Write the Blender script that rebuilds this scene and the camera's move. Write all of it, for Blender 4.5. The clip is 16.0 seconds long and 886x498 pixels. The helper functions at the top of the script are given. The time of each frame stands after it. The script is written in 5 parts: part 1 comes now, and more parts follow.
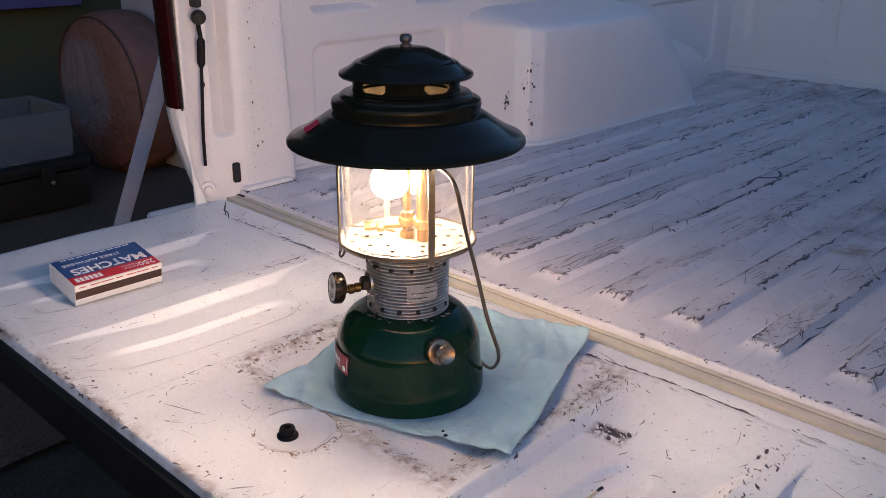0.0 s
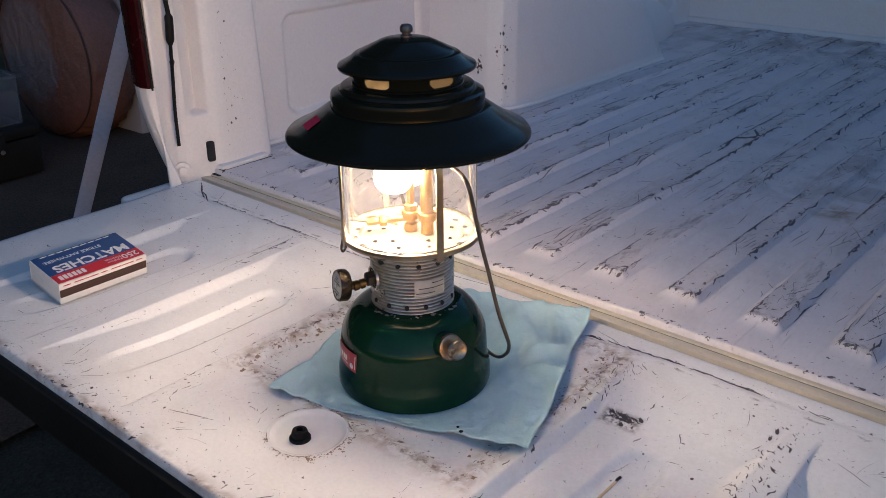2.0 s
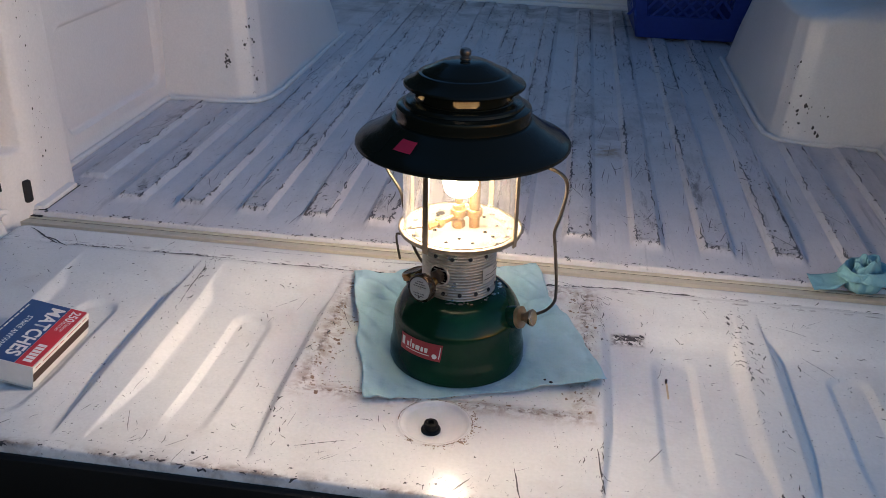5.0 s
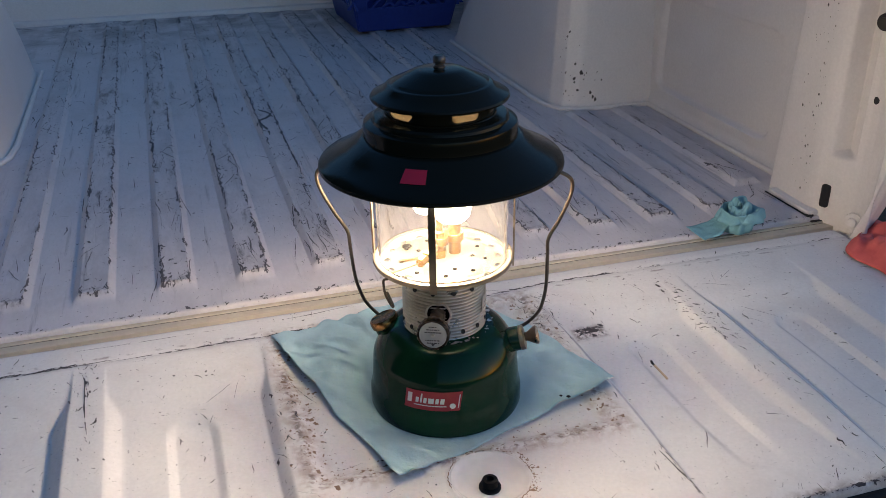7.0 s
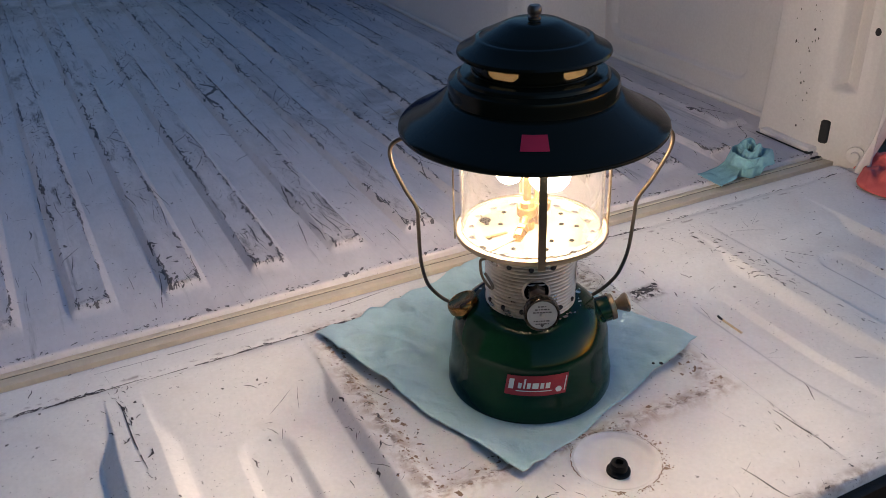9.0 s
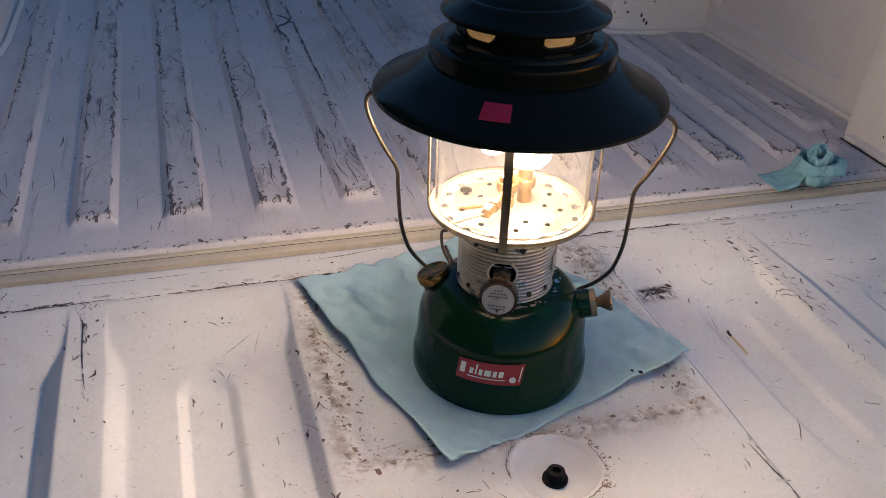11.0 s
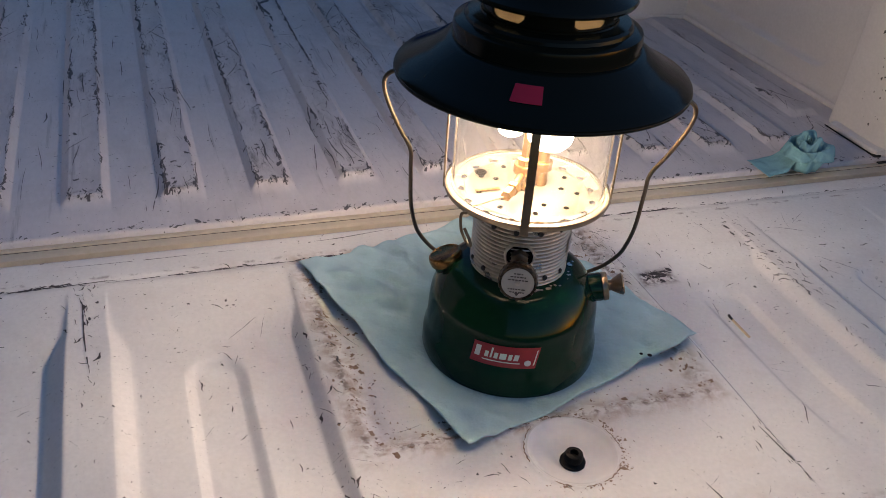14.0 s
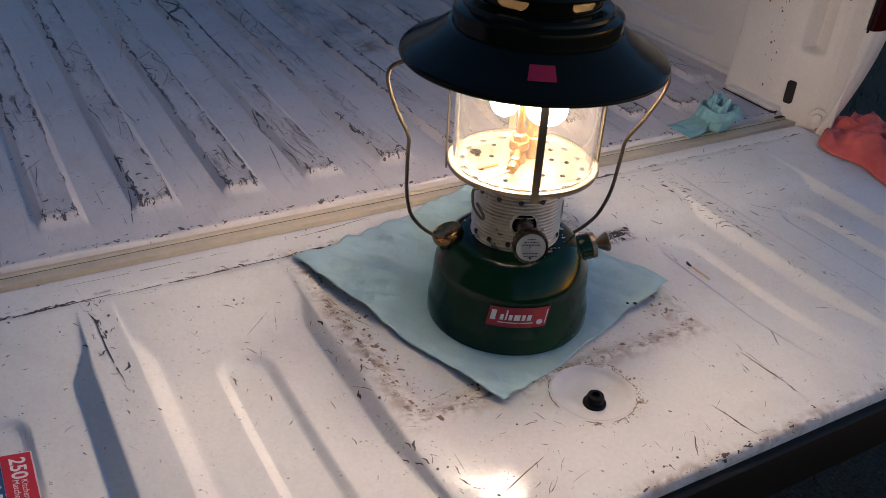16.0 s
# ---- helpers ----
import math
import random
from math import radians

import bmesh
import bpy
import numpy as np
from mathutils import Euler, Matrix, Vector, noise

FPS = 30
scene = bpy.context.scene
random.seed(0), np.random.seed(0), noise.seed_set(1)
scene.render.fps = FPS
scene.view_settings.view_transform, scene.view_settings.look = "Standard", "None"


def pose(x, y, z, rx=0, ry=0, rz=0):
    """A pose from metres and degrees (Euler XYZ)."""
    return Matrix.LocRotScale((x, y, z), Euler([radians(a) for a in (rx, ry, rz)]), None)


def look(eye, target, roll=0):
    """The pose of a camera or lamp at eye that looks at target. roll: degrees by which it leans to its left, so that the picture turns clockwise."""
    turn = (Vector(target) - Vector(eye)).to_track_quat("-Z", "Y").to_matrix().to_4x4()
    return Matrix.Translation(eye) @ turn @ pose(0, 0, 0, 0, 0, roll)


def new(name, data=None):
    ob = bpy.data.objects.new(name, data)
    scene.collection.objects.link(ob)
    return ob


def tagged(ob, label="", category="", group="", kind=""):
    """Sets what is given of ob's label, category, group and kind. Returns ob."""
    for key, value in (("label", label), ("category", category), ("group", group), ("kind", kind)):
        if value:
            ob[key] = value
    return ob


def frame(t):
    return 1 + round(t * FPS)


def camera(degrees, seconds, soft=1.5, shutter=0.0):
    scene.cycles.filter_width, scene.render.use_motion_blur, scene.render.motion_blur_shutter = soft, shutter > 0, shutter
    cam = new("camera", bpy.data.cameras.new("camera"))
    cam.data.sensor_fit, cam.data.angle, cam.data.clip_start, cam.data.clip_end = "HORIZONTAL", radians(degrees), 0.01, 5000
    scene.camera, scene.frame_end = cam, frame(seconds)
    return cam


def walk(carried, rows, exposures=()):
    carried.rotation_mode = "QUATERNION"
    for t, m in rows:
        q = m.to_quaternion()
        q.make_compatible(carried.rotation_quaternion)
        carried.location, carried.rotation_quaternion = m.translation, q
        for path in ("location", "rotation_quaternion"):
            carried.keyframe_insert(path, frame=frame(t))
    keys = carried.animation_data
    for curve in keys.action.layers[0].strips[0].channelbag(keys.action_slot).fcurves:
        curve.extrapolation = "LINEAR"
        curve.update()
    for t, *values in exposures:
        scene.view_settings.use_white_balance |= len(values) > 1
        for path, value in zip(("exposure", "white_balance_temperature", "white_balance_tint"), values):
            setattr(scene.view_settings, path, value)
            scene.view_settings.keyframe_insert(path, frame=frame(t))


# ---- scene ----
cam = camera(52.5, 16.0, 0.7)
PATH = [
    (0, (0.595, -0.571, 0.448), (-0.7, 0.78, -0.256), 0.6),
    (0.5, (0.579, -0.577, 0.454), (-0.678, 0.8, -0.268), 0.4),
    (1, (0.551, -0.585, 0.458), (-0.663, 0.82, -0.287), 0.3),
    (1.5, (0.53, -0.591, 0.469), (-0.667, 0.808, -0.312), -0.1),
    (2, (0.539, -0.582, 0.483), (-0.65, 0.805, -0.331), -0.3),
    (2.5, (0.537, -0.616, 0.51), (-0.585, 0.812, -0.328), 0.2),
    (3, (0.491, -0.694, 0.527), (-0.523, 0.813, -0.31), 0.9),
    (5.5, (-0.007, -0.896, 0.559), (-0.036, 0.899, -0.322), 1.5),
    (6, (-0.107, -0.909, 0.559), (0.049, 0.887, -0.306), 0.7),
    (6.5, (-0.173, -0.83, 0.546), (0.178, 0.942, -0.311), 0.1),
    (7, (-0.222, -0.736, 0.531), (0.316, 0.982, -0.342), -0.3),
    (7.5, (-0.3, -0.68, 0.524), (0.412, 0.961, -0.37), -0.0),
    (8, (-0.395, -0.624, 0.523), (0.458, 0.94, -0.386), -0.1),
    (8.5, (-0.43, -0.6, 0.52), (0.464, 0.928, -0.41), -0.5),
    (9, (-0.375, -0.592, 0.51), (0.417, 0.978, -0.443), -1.2),
    (9.5, (-0.308, -0.607, 0.504), (0.336, 1.017, -0.469), -1.1),
    (12, (-0.236, -0.591, 0.488), (0.28, 1.024, -0.572), 3.7),
    (12.5, (-0.24, -0.592, 0.486), (0.281, 1.025, -0.569), 4.1),
    (13, (-0.25, -0.588, 0.486), (0.292, 1.02, -0.573), 4.5),
    (13.5, (-0.263, -0.589, 0.485), (0.312, 1.004, -0.578), 5.0),
    (14, (-0.286, -0.577, 0.488), (0.337, 0.999, -0.575), 5.3),
    (14.5, (-0.313, -0.568, 0.488), (0.378, 0.981, -0.571), 5.4),
    (15, (-0.34, -0.562, 0.487), (0.423, 0.958, -0.566), 5.2),
    (15.5, (-0.382, -0.565, 0.489), (0.453, 0.92, -0.56), 5.1),
    (16, (-0.422, -0.577, 0.494), (0.478, 0.87, -0.554), 4.6),
]
EXPOSURE = ((0.0, 1.49, 6600, 26), (1.5, 1.39, 6450, 21), (3.0, 1.32, 6420, 19), (5.5, 1.34, 6360, 15), (8.0, 1.34, 6480, 17), (9.5, 1.31, 6600, 19), (12.0, 1.08, 6650, 20), (16.0, 1.02, 6620, 20))
walk(cam, [(t, look(eye, target, roll)) for t, eye, target, roll in PATH], EXPOSURE)
SKY, GLOW = 0.212, 96.0
GROUND, BASE, MB_Z = -0.75, 0.0015, -0.0100

# ---------------------------------------------------------------- light
world = bpy.data.worlds.new("dusk")
scene.world = world
world.use_nodes = True
wn = world.node_tree.nodes
sky = wn.new("ShaderNodeTexSky")
sky.sky_type = "NISHITA"
sky.sun_disc = False
sky.sun_elevation = radians(2.0)
sky.ozone_density, sky.dust_density, sky.air_density = 2.8, 0.4, 1.0
sky.sun_rotation = radians(124.0)
tone = wn.new("ShaderNodeHueSaturation")
tone.inputs["Saturation"].default_value = 1.06
world.node_tree.links.new(sky.outputs[0], tone.inputs["Color"])
world.node_tree.links.new(tone.outputs[0], wn["Background"].inputs[0])
wn["Background"].inputs[1].default_value = SKY


# ---------------------------------------------------------------- materials
def mat(name, base, rough=0.5, metal=0.0, vary=0.0, second=None, scale=8.0, fine=0.0, fine_scale=120.0, bump=0.0,
        bump_scale=200.0, stretch=(1, 1, 1), coat=0.0, spread=0.25, rough_vary=0.1):
    """Principled material: base colour, broken up by a broad noise towards `second` and by a fine one, with bump."""
    m = bpy.data.materials.new(name)
    m.use_nodes = True
    nt = m.node_tree
    b = nt.nodes["Principled BSDF"]
    b.inputs["Base Color"].default_value = (*base, 1)
    b.inputs["Roughness"].default_value = rough
    b.inputs["Metallic"].default_value = metal
    b.inputs["Coat Weight"].default_value = coat
    tc = nt.nodes.new("ShaderNodeTexCoord")
    mp = nt.nodes.new("ShaderNodeMapping")
    mp.inputs["Scale"].default_value = stretch
    nt.links.new(tc.outputs["Object"], mp.inputs[0])

    def noise_at(s, detail=4.0, dist=0.0):
        n = nt.nodes.new("ShaderNodeTexNoise")
        n.inputs["Scale"].default_value, n.inputs["Detail"].default_value = s, detail
        n.inputs["Distortion"].default_value = dist
        nt.links.new(mp.outputs[0], n.inputs[0])
        return n

    col = None
    if vary > 0:
        n = noise_at(scale, 6.0, 0.4)
        r = nt.nodes.new("ShaderNodeMapRange")
        r.inputs[1].default_value, r.inputs[2].default_value = 0.5 - spread, 0.5 + spread
        r.inputs[3].default_value, r.inputs[4].default_value = 0.0, vary
        nt.links.new(n.outputs[0], r.inputs[0])
        mx = nt.nodes.new("ShaderNodeMix")
        mx.data_type = "RGBA"
        mx.inputs[6].default_value = (*base, 1)
        mx.inputs[7].default_value = (*(second or [c * 0.6 for c in base]), 1)
        nt.links.new(r.outputs[0], mx.inputs[0])
        col = mx.outputs[2]
        rr = nt.nodes.new("ShaderNodeMapRange")
        rr.inputs[3].default_value, rr.inputs[4].default_value = rough - rough_vary, min(1.0, rough + rough_vary)
        nt.links.new(n.outputs[0], rr.inputs[0])
        nt.links.new(rr.outputs[0], b.inputs["Roughness"])
    if fine > 0:
        n = noise_at(fine_scale, 3.0)
        r = nt.nodes.new("ShaderNodeMapRange")
        r.inputs[1].default_value, r.inputs[2].default_value = 0.3, 0.7
        r.inputs[3].default_value, r.inputs[4].default_value = 1.0 - fine, 1.0 + fine * 0.5
        nt.links.new(n.outputs[0], r.inputs[0])
        mu = nt.nodes.new("ShaderNodeMix")
        mu.data_type, mu.blend_type = "RGBA", "MULTIPLY"
        mu.inputs[0].default_value = 1.0
        if col:
            nt.links.new(col, mu.inputs[6])
        else:
            mu.inputs[6].default_value = (*base, 1)
        nt.links.new(r.outputs[0], mu.inputs[7])
        col = mu.outputs[2]
    if col:
        nt.links.new(col, b.inputs["Base Color"])
    if bump > 0:
        n = noise_at(bump_scale, 4.0)
        bp = nt.nodes.new("ShaderNodeBump")
        bp.inputs["Strength"].default_value, bp.inputs["Distance"].default_value = 1.0, bump
        nt.links.new(n.outputs[0], bp.inputs["Height"])
        nt.links.new(bp.outputs[0], b.inputs["Normal"])
    return m


def worn_paint(name, base, grime, amount, stretch, rough=0.42, brown=(0.33, 0.2, 0.11), brown_amount=0.35, scuff=0.5, chips=0.0):
    """White vehicle paint: broad grime, brown dirt films, fine scuffing along one direction, tiny chips."""
    m = mat(name, base, rough, 0.0, vary=amount, second=grime, scale=4.0, fine=0.05, fine_scale=260.0, bump=0.0006, bump_scale=35.0, stretch=stretch, spread=0.45, coat=0.15)
    nt = m.node_tree
    b = nt.nodes["Principled BSDF"]
    old = b.inputs["Base Color"].links[0].from_socket
    tc = nt.nodes.new("ShaderNodeTexCoord")

    def layer(old, s, lo, hi, colour, amount, vec=(1, 1, 1), detail=6.0, dist=0.0):
        mp = nt.nodes.new("ShaderNodeMapping")
        mp.inputs["Scale"].default_value = vec
        nt.links.new(tc.outputs["Object"], mp.inputs[0])
        n = nt.nodes.new("ShaderNodeTexNoise")
        n.inputs["Scale"].default_value, n.inputs["Detail"].default_value, n.inputs["Distortion"].default_value = s, detail, dist
        n.inputs["Roughness"].default_value = 0.65
        nt.links.new(mp.outputs[0], n.inputs[0])
        r = nt.nodes.new("ShaderNodeMapRange")
        r.inputs[1].default_value, r.inputs[2].default_value, r.inputs[3].default_value, r.inputs[4].default_value = lo, hi, 0.0, amount
        nt.links.new(n.outputs[0], r.inputs[0])
        mx = nt.nodes.new("ShaderNodeMix")
        mx.data_type = "RGBA"
        mx.inputs[7].default_value = (*colour, 1)
        nt.links.new(old, mx.inputs[6])
        nt.links.new(r.outputs[0], mx.inputs[0])
        return mx.outputs[2]

    old = layer(old, 11.0, 0.52, 0.9, brown, brown_amount, dist=0.5)
    old = layer(old, 30.0, 0.62, 0.74, grime, scuff, vec=(1.0, 0.07, 1.0) if stretch[1] < 1 else (1, 0.5, 1))
    if stretch[1] < 1:
        old = layer(old, 75.0, 0.60, 0.70, (0.20, 0.19, 0.20), 0.5, vec=(1.0, 0.05, 1.0), detail=8.0)
        old = layer(old, 14.0, 0.52, 0.80, (0.34, 0.33, 0.35), 0.45, vec=(1.0, 0.4, 1.0), detail=8.0, dist=0.6)
    if chips:
        old = layer(old, 170.0, 0.69, 0.715, (0.05, 0.045, 0.045), chips, detail=3.0)
        old = layer(old, 420.0, 0.70, 0.74, (0.10, 0.09, 0.09), chips * 0.7, detail=2.0)
    nt.links.new(old, b.inputs["Base Color"])
    return m


PAINT = worn_paint("white_tailgate_paint", (0.775, 0.76, 0.74), (0.64, 0.60, 0.56), 0.35, (1, 1, 1), 0.16, brown_amount=0.25, scuff=0.35, chips=0.8)
PAINT.node_tree.nodes["Principled BSDF"].inputs["Coat Weight"].default_value = 0.0
PAINT.node_tree.nodes["Principled BSDF"].inputs["Specular IOR Level"].default_value = 0.15
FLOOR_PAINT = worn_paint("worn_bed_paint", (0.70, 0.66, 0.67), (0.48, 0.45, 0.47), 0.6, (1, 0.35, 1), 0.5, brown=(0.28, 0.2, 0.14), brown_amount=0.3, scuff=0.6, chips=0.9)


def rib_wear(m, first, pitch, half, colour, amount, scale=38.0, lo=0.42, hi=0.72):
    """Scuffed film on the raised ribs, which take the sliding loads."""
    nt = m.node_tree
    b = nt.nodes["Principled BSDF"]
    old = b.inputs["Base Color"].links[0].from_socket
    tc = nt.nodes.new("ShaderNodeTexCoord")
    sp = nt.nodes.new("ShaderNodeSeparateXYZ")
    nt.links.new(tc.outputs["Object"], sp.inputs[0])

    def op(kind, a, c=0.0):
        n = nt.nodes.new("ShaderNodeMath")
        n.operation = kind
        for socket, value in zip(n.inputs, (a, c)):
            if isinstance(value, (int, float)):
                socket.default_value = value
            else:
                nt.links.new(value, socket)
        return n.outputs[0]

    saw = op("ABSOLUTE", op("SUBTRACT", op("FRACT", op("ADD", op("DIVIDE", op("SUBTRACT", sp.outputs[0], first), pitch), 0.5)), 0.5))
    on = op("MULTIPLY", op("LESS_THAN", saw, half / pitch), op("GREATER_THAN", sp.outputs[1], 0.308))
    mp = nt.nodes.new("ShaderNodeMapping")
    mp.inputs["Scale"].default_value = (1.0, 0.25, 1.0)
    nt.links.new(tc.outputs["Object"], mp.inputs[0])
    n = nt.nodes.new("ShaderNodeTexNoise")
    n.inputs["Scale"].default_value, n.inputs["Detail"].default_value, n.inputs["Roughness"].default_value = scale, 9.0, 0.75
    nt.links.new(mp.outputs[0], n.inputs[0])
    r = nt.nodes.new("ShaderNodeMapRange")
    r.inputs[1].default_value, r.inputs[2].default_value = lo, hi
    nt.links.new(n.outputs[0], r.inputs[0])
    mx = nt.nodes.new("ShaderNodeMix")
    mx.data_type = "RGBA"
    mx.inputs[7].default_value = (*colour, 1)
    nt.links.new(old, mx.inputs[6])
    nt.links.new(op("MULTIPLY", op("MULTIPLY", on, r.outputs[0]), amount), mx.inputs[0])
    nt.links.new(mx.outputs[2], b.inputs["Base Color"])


def darken_outline(m, centre, half, width, colour, amount, scale=55.0, lo=0.42, hi=0.62):
    """Dried dirt and plain darkening gathered along the outline of a rectangle on the sheet, broken up by noise."""
    nt = m.node_tree
    b = nt.nodes["Principled BSDF"]
    old = b.inputs["Base Color"].links[0].from_socket
    tc = nt.nodes.new("ShaderNodeTexCoord")
    sp = nt.nodes.new("ShaderNodeSeparateXYZ")
    nt.links.new(tc.outputs["Object"], sp.inputs[0])

    def op(kind, a, c=0.0):
        n = nt.nodes.new("ShaderNodeMath")
        n.operation = kind
        for socket, value in zip(n.inputs, (a, c)):
            if isinstance(value, (int, float)):
                socket.default_value = value
            else:
                nt.links.new(value, socket)
        return n.outputs[0]

    dx = op("SUBTRACT", op("ABSOLUTE", op("SUBTRACT", sp.outputs[0], centre[0])), half[0])
    dy = op("SUBTRACT", op("ABSOLUTE", op("SUBTRACT", sp.outputs[1], centre[1])), half[1])
    d = op("ABSOLUTE", op("MAXIMUM", dx, dy))
    near = nt.nodes.new("ShaderNodeMapRange")
    near.interpolation_type = "SMOOTHSTEP"
    near.inputs[1].default_value, near.inputs[2].default_value, near.inputs[3].default_value, near.inputs[4].default_value = 0.0, width, 1.0, 0.0
    nt.links.new(d, near.inputs[0])
    n = nt.nodes.new("ShaderNodeTexNoise")
    n.inputs["Scale"].default_value, n.inputs["Detail"].default_value, n.inputs["Distortion"].default_value = scale, 8.0, 0.4
    n.inputs["Roughness"].default_value = 0.62
    nt.links.new(tc.outputs["Object"], n.inputs[0])
    r = nt.nodes.new("ShaderNodeMapRange")
    r.inputs[1].default_value, r.inputs[2].default_value = lo, hi
    nt.links.new(n.outputs[0], r.inputs[0])
    mx = nt.nodes.new("ShaderNodeMix")
    mx.data_type = "RGBA"
    mx.inputs[7].default_value = (*colour, 1)
    nt.links.new(old, mx.inputs[6])
    nt.links.new(op("MULTIPLY", op("MULTIPLY", near.outputs[0], r.outputs[0]), amount), mx.inputs[0])
    nt.links.new(mx.outputs[2], b.inputs["Base Color"])


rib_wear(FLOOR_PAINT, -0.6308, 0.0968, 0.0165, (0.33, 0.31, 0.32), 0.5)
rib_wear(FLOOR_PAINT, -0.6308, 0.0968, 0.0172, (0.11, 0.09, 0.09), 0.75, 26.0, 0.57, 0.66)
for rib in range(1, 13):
    darken_outline(FLOOR_PAINT, (-0.6308 + 0.0968 * rib, 0.309), (0.0150, 0.003), 0.007, (0.13, 0.10, 0.09), 0.5, 150.0, 0.46, 0.60)
darken_outline(FLOOR_PAINT, (0.190, 0.691), (0.008, 0.012), 0.030, (0.30, 0.19, 0.10), 0.8, 40.0, 0.38, 0.6)
darken_outline(FLOOR_PAINT, (-0.1, 1.99), (0.50, 0.01), 0.10, (0.10, 0.09, 0.085), 0.8, 22.0, 0.45, 0.65)
# Broad noisy darkening: towards the front panel, then round the middle floor.
darken_outline(FLOOR_PAINT, (0.05, 1.93), (0.50, 0.05), 0.42, (0.20, 0.19, 0.19), 0.75, 11.0, 0.40, 0.66)
darken_outline(FLOOR_PAINT, (0.17, 0.86), (0.02, 0.05), 0.24, (0.24, 0.22, 0.22), 0.7, 16.0, 0.45, 0.70)
WALL_PAINT = worn_paint("white_body_paint", (0.75, 0.725, 0.715), (0.65, 0.62, 0.60), 0.3, (1, 1, 1), 0.4, brown_amount=0.08, scuff=0.15)


darken_outline(PAINT, (0.004, 0.019), (0.148, 0.131), 0.024, (0.32, 0.21, 0.14), 0.62, 70.0, 0.44, 0.62)
darken_outline(PAINT, (0.004, 0.019), (0.150, 0.131), 0.007, (0.17, 0.11, 0.08), 0.7, 120.0, 0.50, 0.60)
darken_outline(PAINT, (0.0, -0.045), (0.9, 0.209), 0.0035, (0.14, 0.11, 0.10), 0.6, 60.0, 0.52, 0.62)
darken_outline(PAINT, (0.205, 0.063), (0.012, 0.0025), 0.012, (0.10, 0.06, 0.045), 0.85, 150.0, 0.42, 0.56)
darken_outline(PAINT, (0.160, 0.125), (0.004, 0.022), 0.012, (0.24, 0.19, 0.16), 0.6, 120.0, 0.44, 0.6)
darken_outline(PAINT, (0.0, 0.0), (0.9, 0.253), 0.012, (0.22, 0.15, 0.11), 0.7, 45.0)

def fade(m, centre, r0, r1, colour):
    """A sun-bleached round patch with a ragged edge."""
    nt = m.node_tree
    b = nt.nodes["Principled BSDF"]
    old = b.inputs["Base Color"].links[0].from_socket
    tc = nt.nodes.new("ShaderNodeTexCoord")
    n = nt.nodes.new("ShaderNodeTexNoise")
    n.inputs["Scale"].default_value, n.inputs["Detail"].default_value = 7.0, 6.0
    nt.links.new(tc.outputs["Object"], n.inputs[0])
    mp = nt.nodes.new("ShaderNodeMapping")
    mp.inputs["Location"].default_value = [-c for c in centre]
    mp.inputs["Scale"].default_value = (1.0, 0.0, 1.0)
    nt.links.new(tc.outputs["Object"], mp.inputs[0])
    d = nt.nodes.new("ShaderNodeVectorMath")
    d.operation = "LENGTH"
    nt.links.new(mp.outputs[0], d.inputs[0])
    a = nt.nodes.new("ShaderNodeMath")
    a.operation = "MULTIPLY_ADD"
    nt.links.new(n.outputs[0], a.inputs[0])
    a.inputs[1].default_value = 0.16
    nt.links.new(d.outputs["Value"], a.inputs[2])
    r = nt.nodes.new("ShaderNodeMapRange")
    r.inputs[1].default_value, r.inputs[2].default_value, r.inputs[3].default_value, r.inputs[4].default_value = r0 + 0.08, r1 + 0.08, 0.85, 0.0
    nt.links.new(a.outputs[0], r.inputs[0])
    mx = nt.nodes.new("ShaderNodeMix")
    mx.data_type = "RGBA"
    mx.inputs[7].default_value = (*colour, 1)
    nt.links.new(old, mx.inputs[6])
    nt.links.new(r.outputs[0], mx.inputs[0])
    nt.links.new(mx.outputs[2], b.inputs["Base Color"])


CREAM = mat("cream_sill_paint", (0.56, 0.49, 0.38), 0.75, vary=0.2, second=(0.55, 0.51, 0.43), scale=4, fine=0.05, bump=0.0004)
SCRAPE = mat("scraped_primer", (0.080, 0.073, 0.084), 0.8, vary=0.7, second=(0.17, 0.155, 0.16), scale=14)
GLOSS = mat("glossy_white_paint", (0.80, 0.78, 0.76), 0.10, vary=0.45, second=(0.72, 0.68, 0.64), scale=60, fine=0.04, rough_vary=0.04)
CHIP = mat("bare_dark_chip", (0.042, 0.037, 0.042), 0.75, vary=0.6, second=(0.1, 0.085, 0.075), scale=20)
RUST = mat("brown_grime", (0.20, 0.12, 0.075), 0.85, vary=0.7, second=(0.36, 0.27, 0.2), scale=30, fine=0.2)
BLACK_PLASTIC = mat("black_plastic", (0.010, 0.010, 0.010), 0.5, vary=0.4, second=(0.02, 0.019, 0.018), scale=10, bump=0.0003)
BLACK_PLASTIC.node_tree.nodes["Principled BSDF"].inputs["Specular IOR Level"].default_value = 0.2
RUBBER = mat("black_rubber", (0.007, 0.007, 0.007), 0.6, fine=0.3, bump=0.0002)
HOLE = mat("dark_hole", (0.0012, 0.0012, 0.0013), 1.0, vary=0.3, scale=12)
HOLE.node_tree.nodes["Principled BSDF"].inputs["Specular IOR Level"].default_value = 0.0
RUBBER.node_tree.nodes["Principled BSDF"].inputs["Specular IOR Level"].default_value = 0.15
GAP = mat("dark_gap", (0.02, 0.02, 0.022), 0.9, vary=0.5, scale=12)
ENAMEL = mat("dark_green_enamel", (0.0145, 0.0148, 0.0105), 0.17, vary=0.4, second=(0.009, 0.0115, 0.0075), scale=10, bump=0.00015, bump_scale=60, rough_vary=0.05)
ENAMEL.node_tree.nodes["Principled BSDF"].inputs["Specular IOR Level"].default_value = 0.13
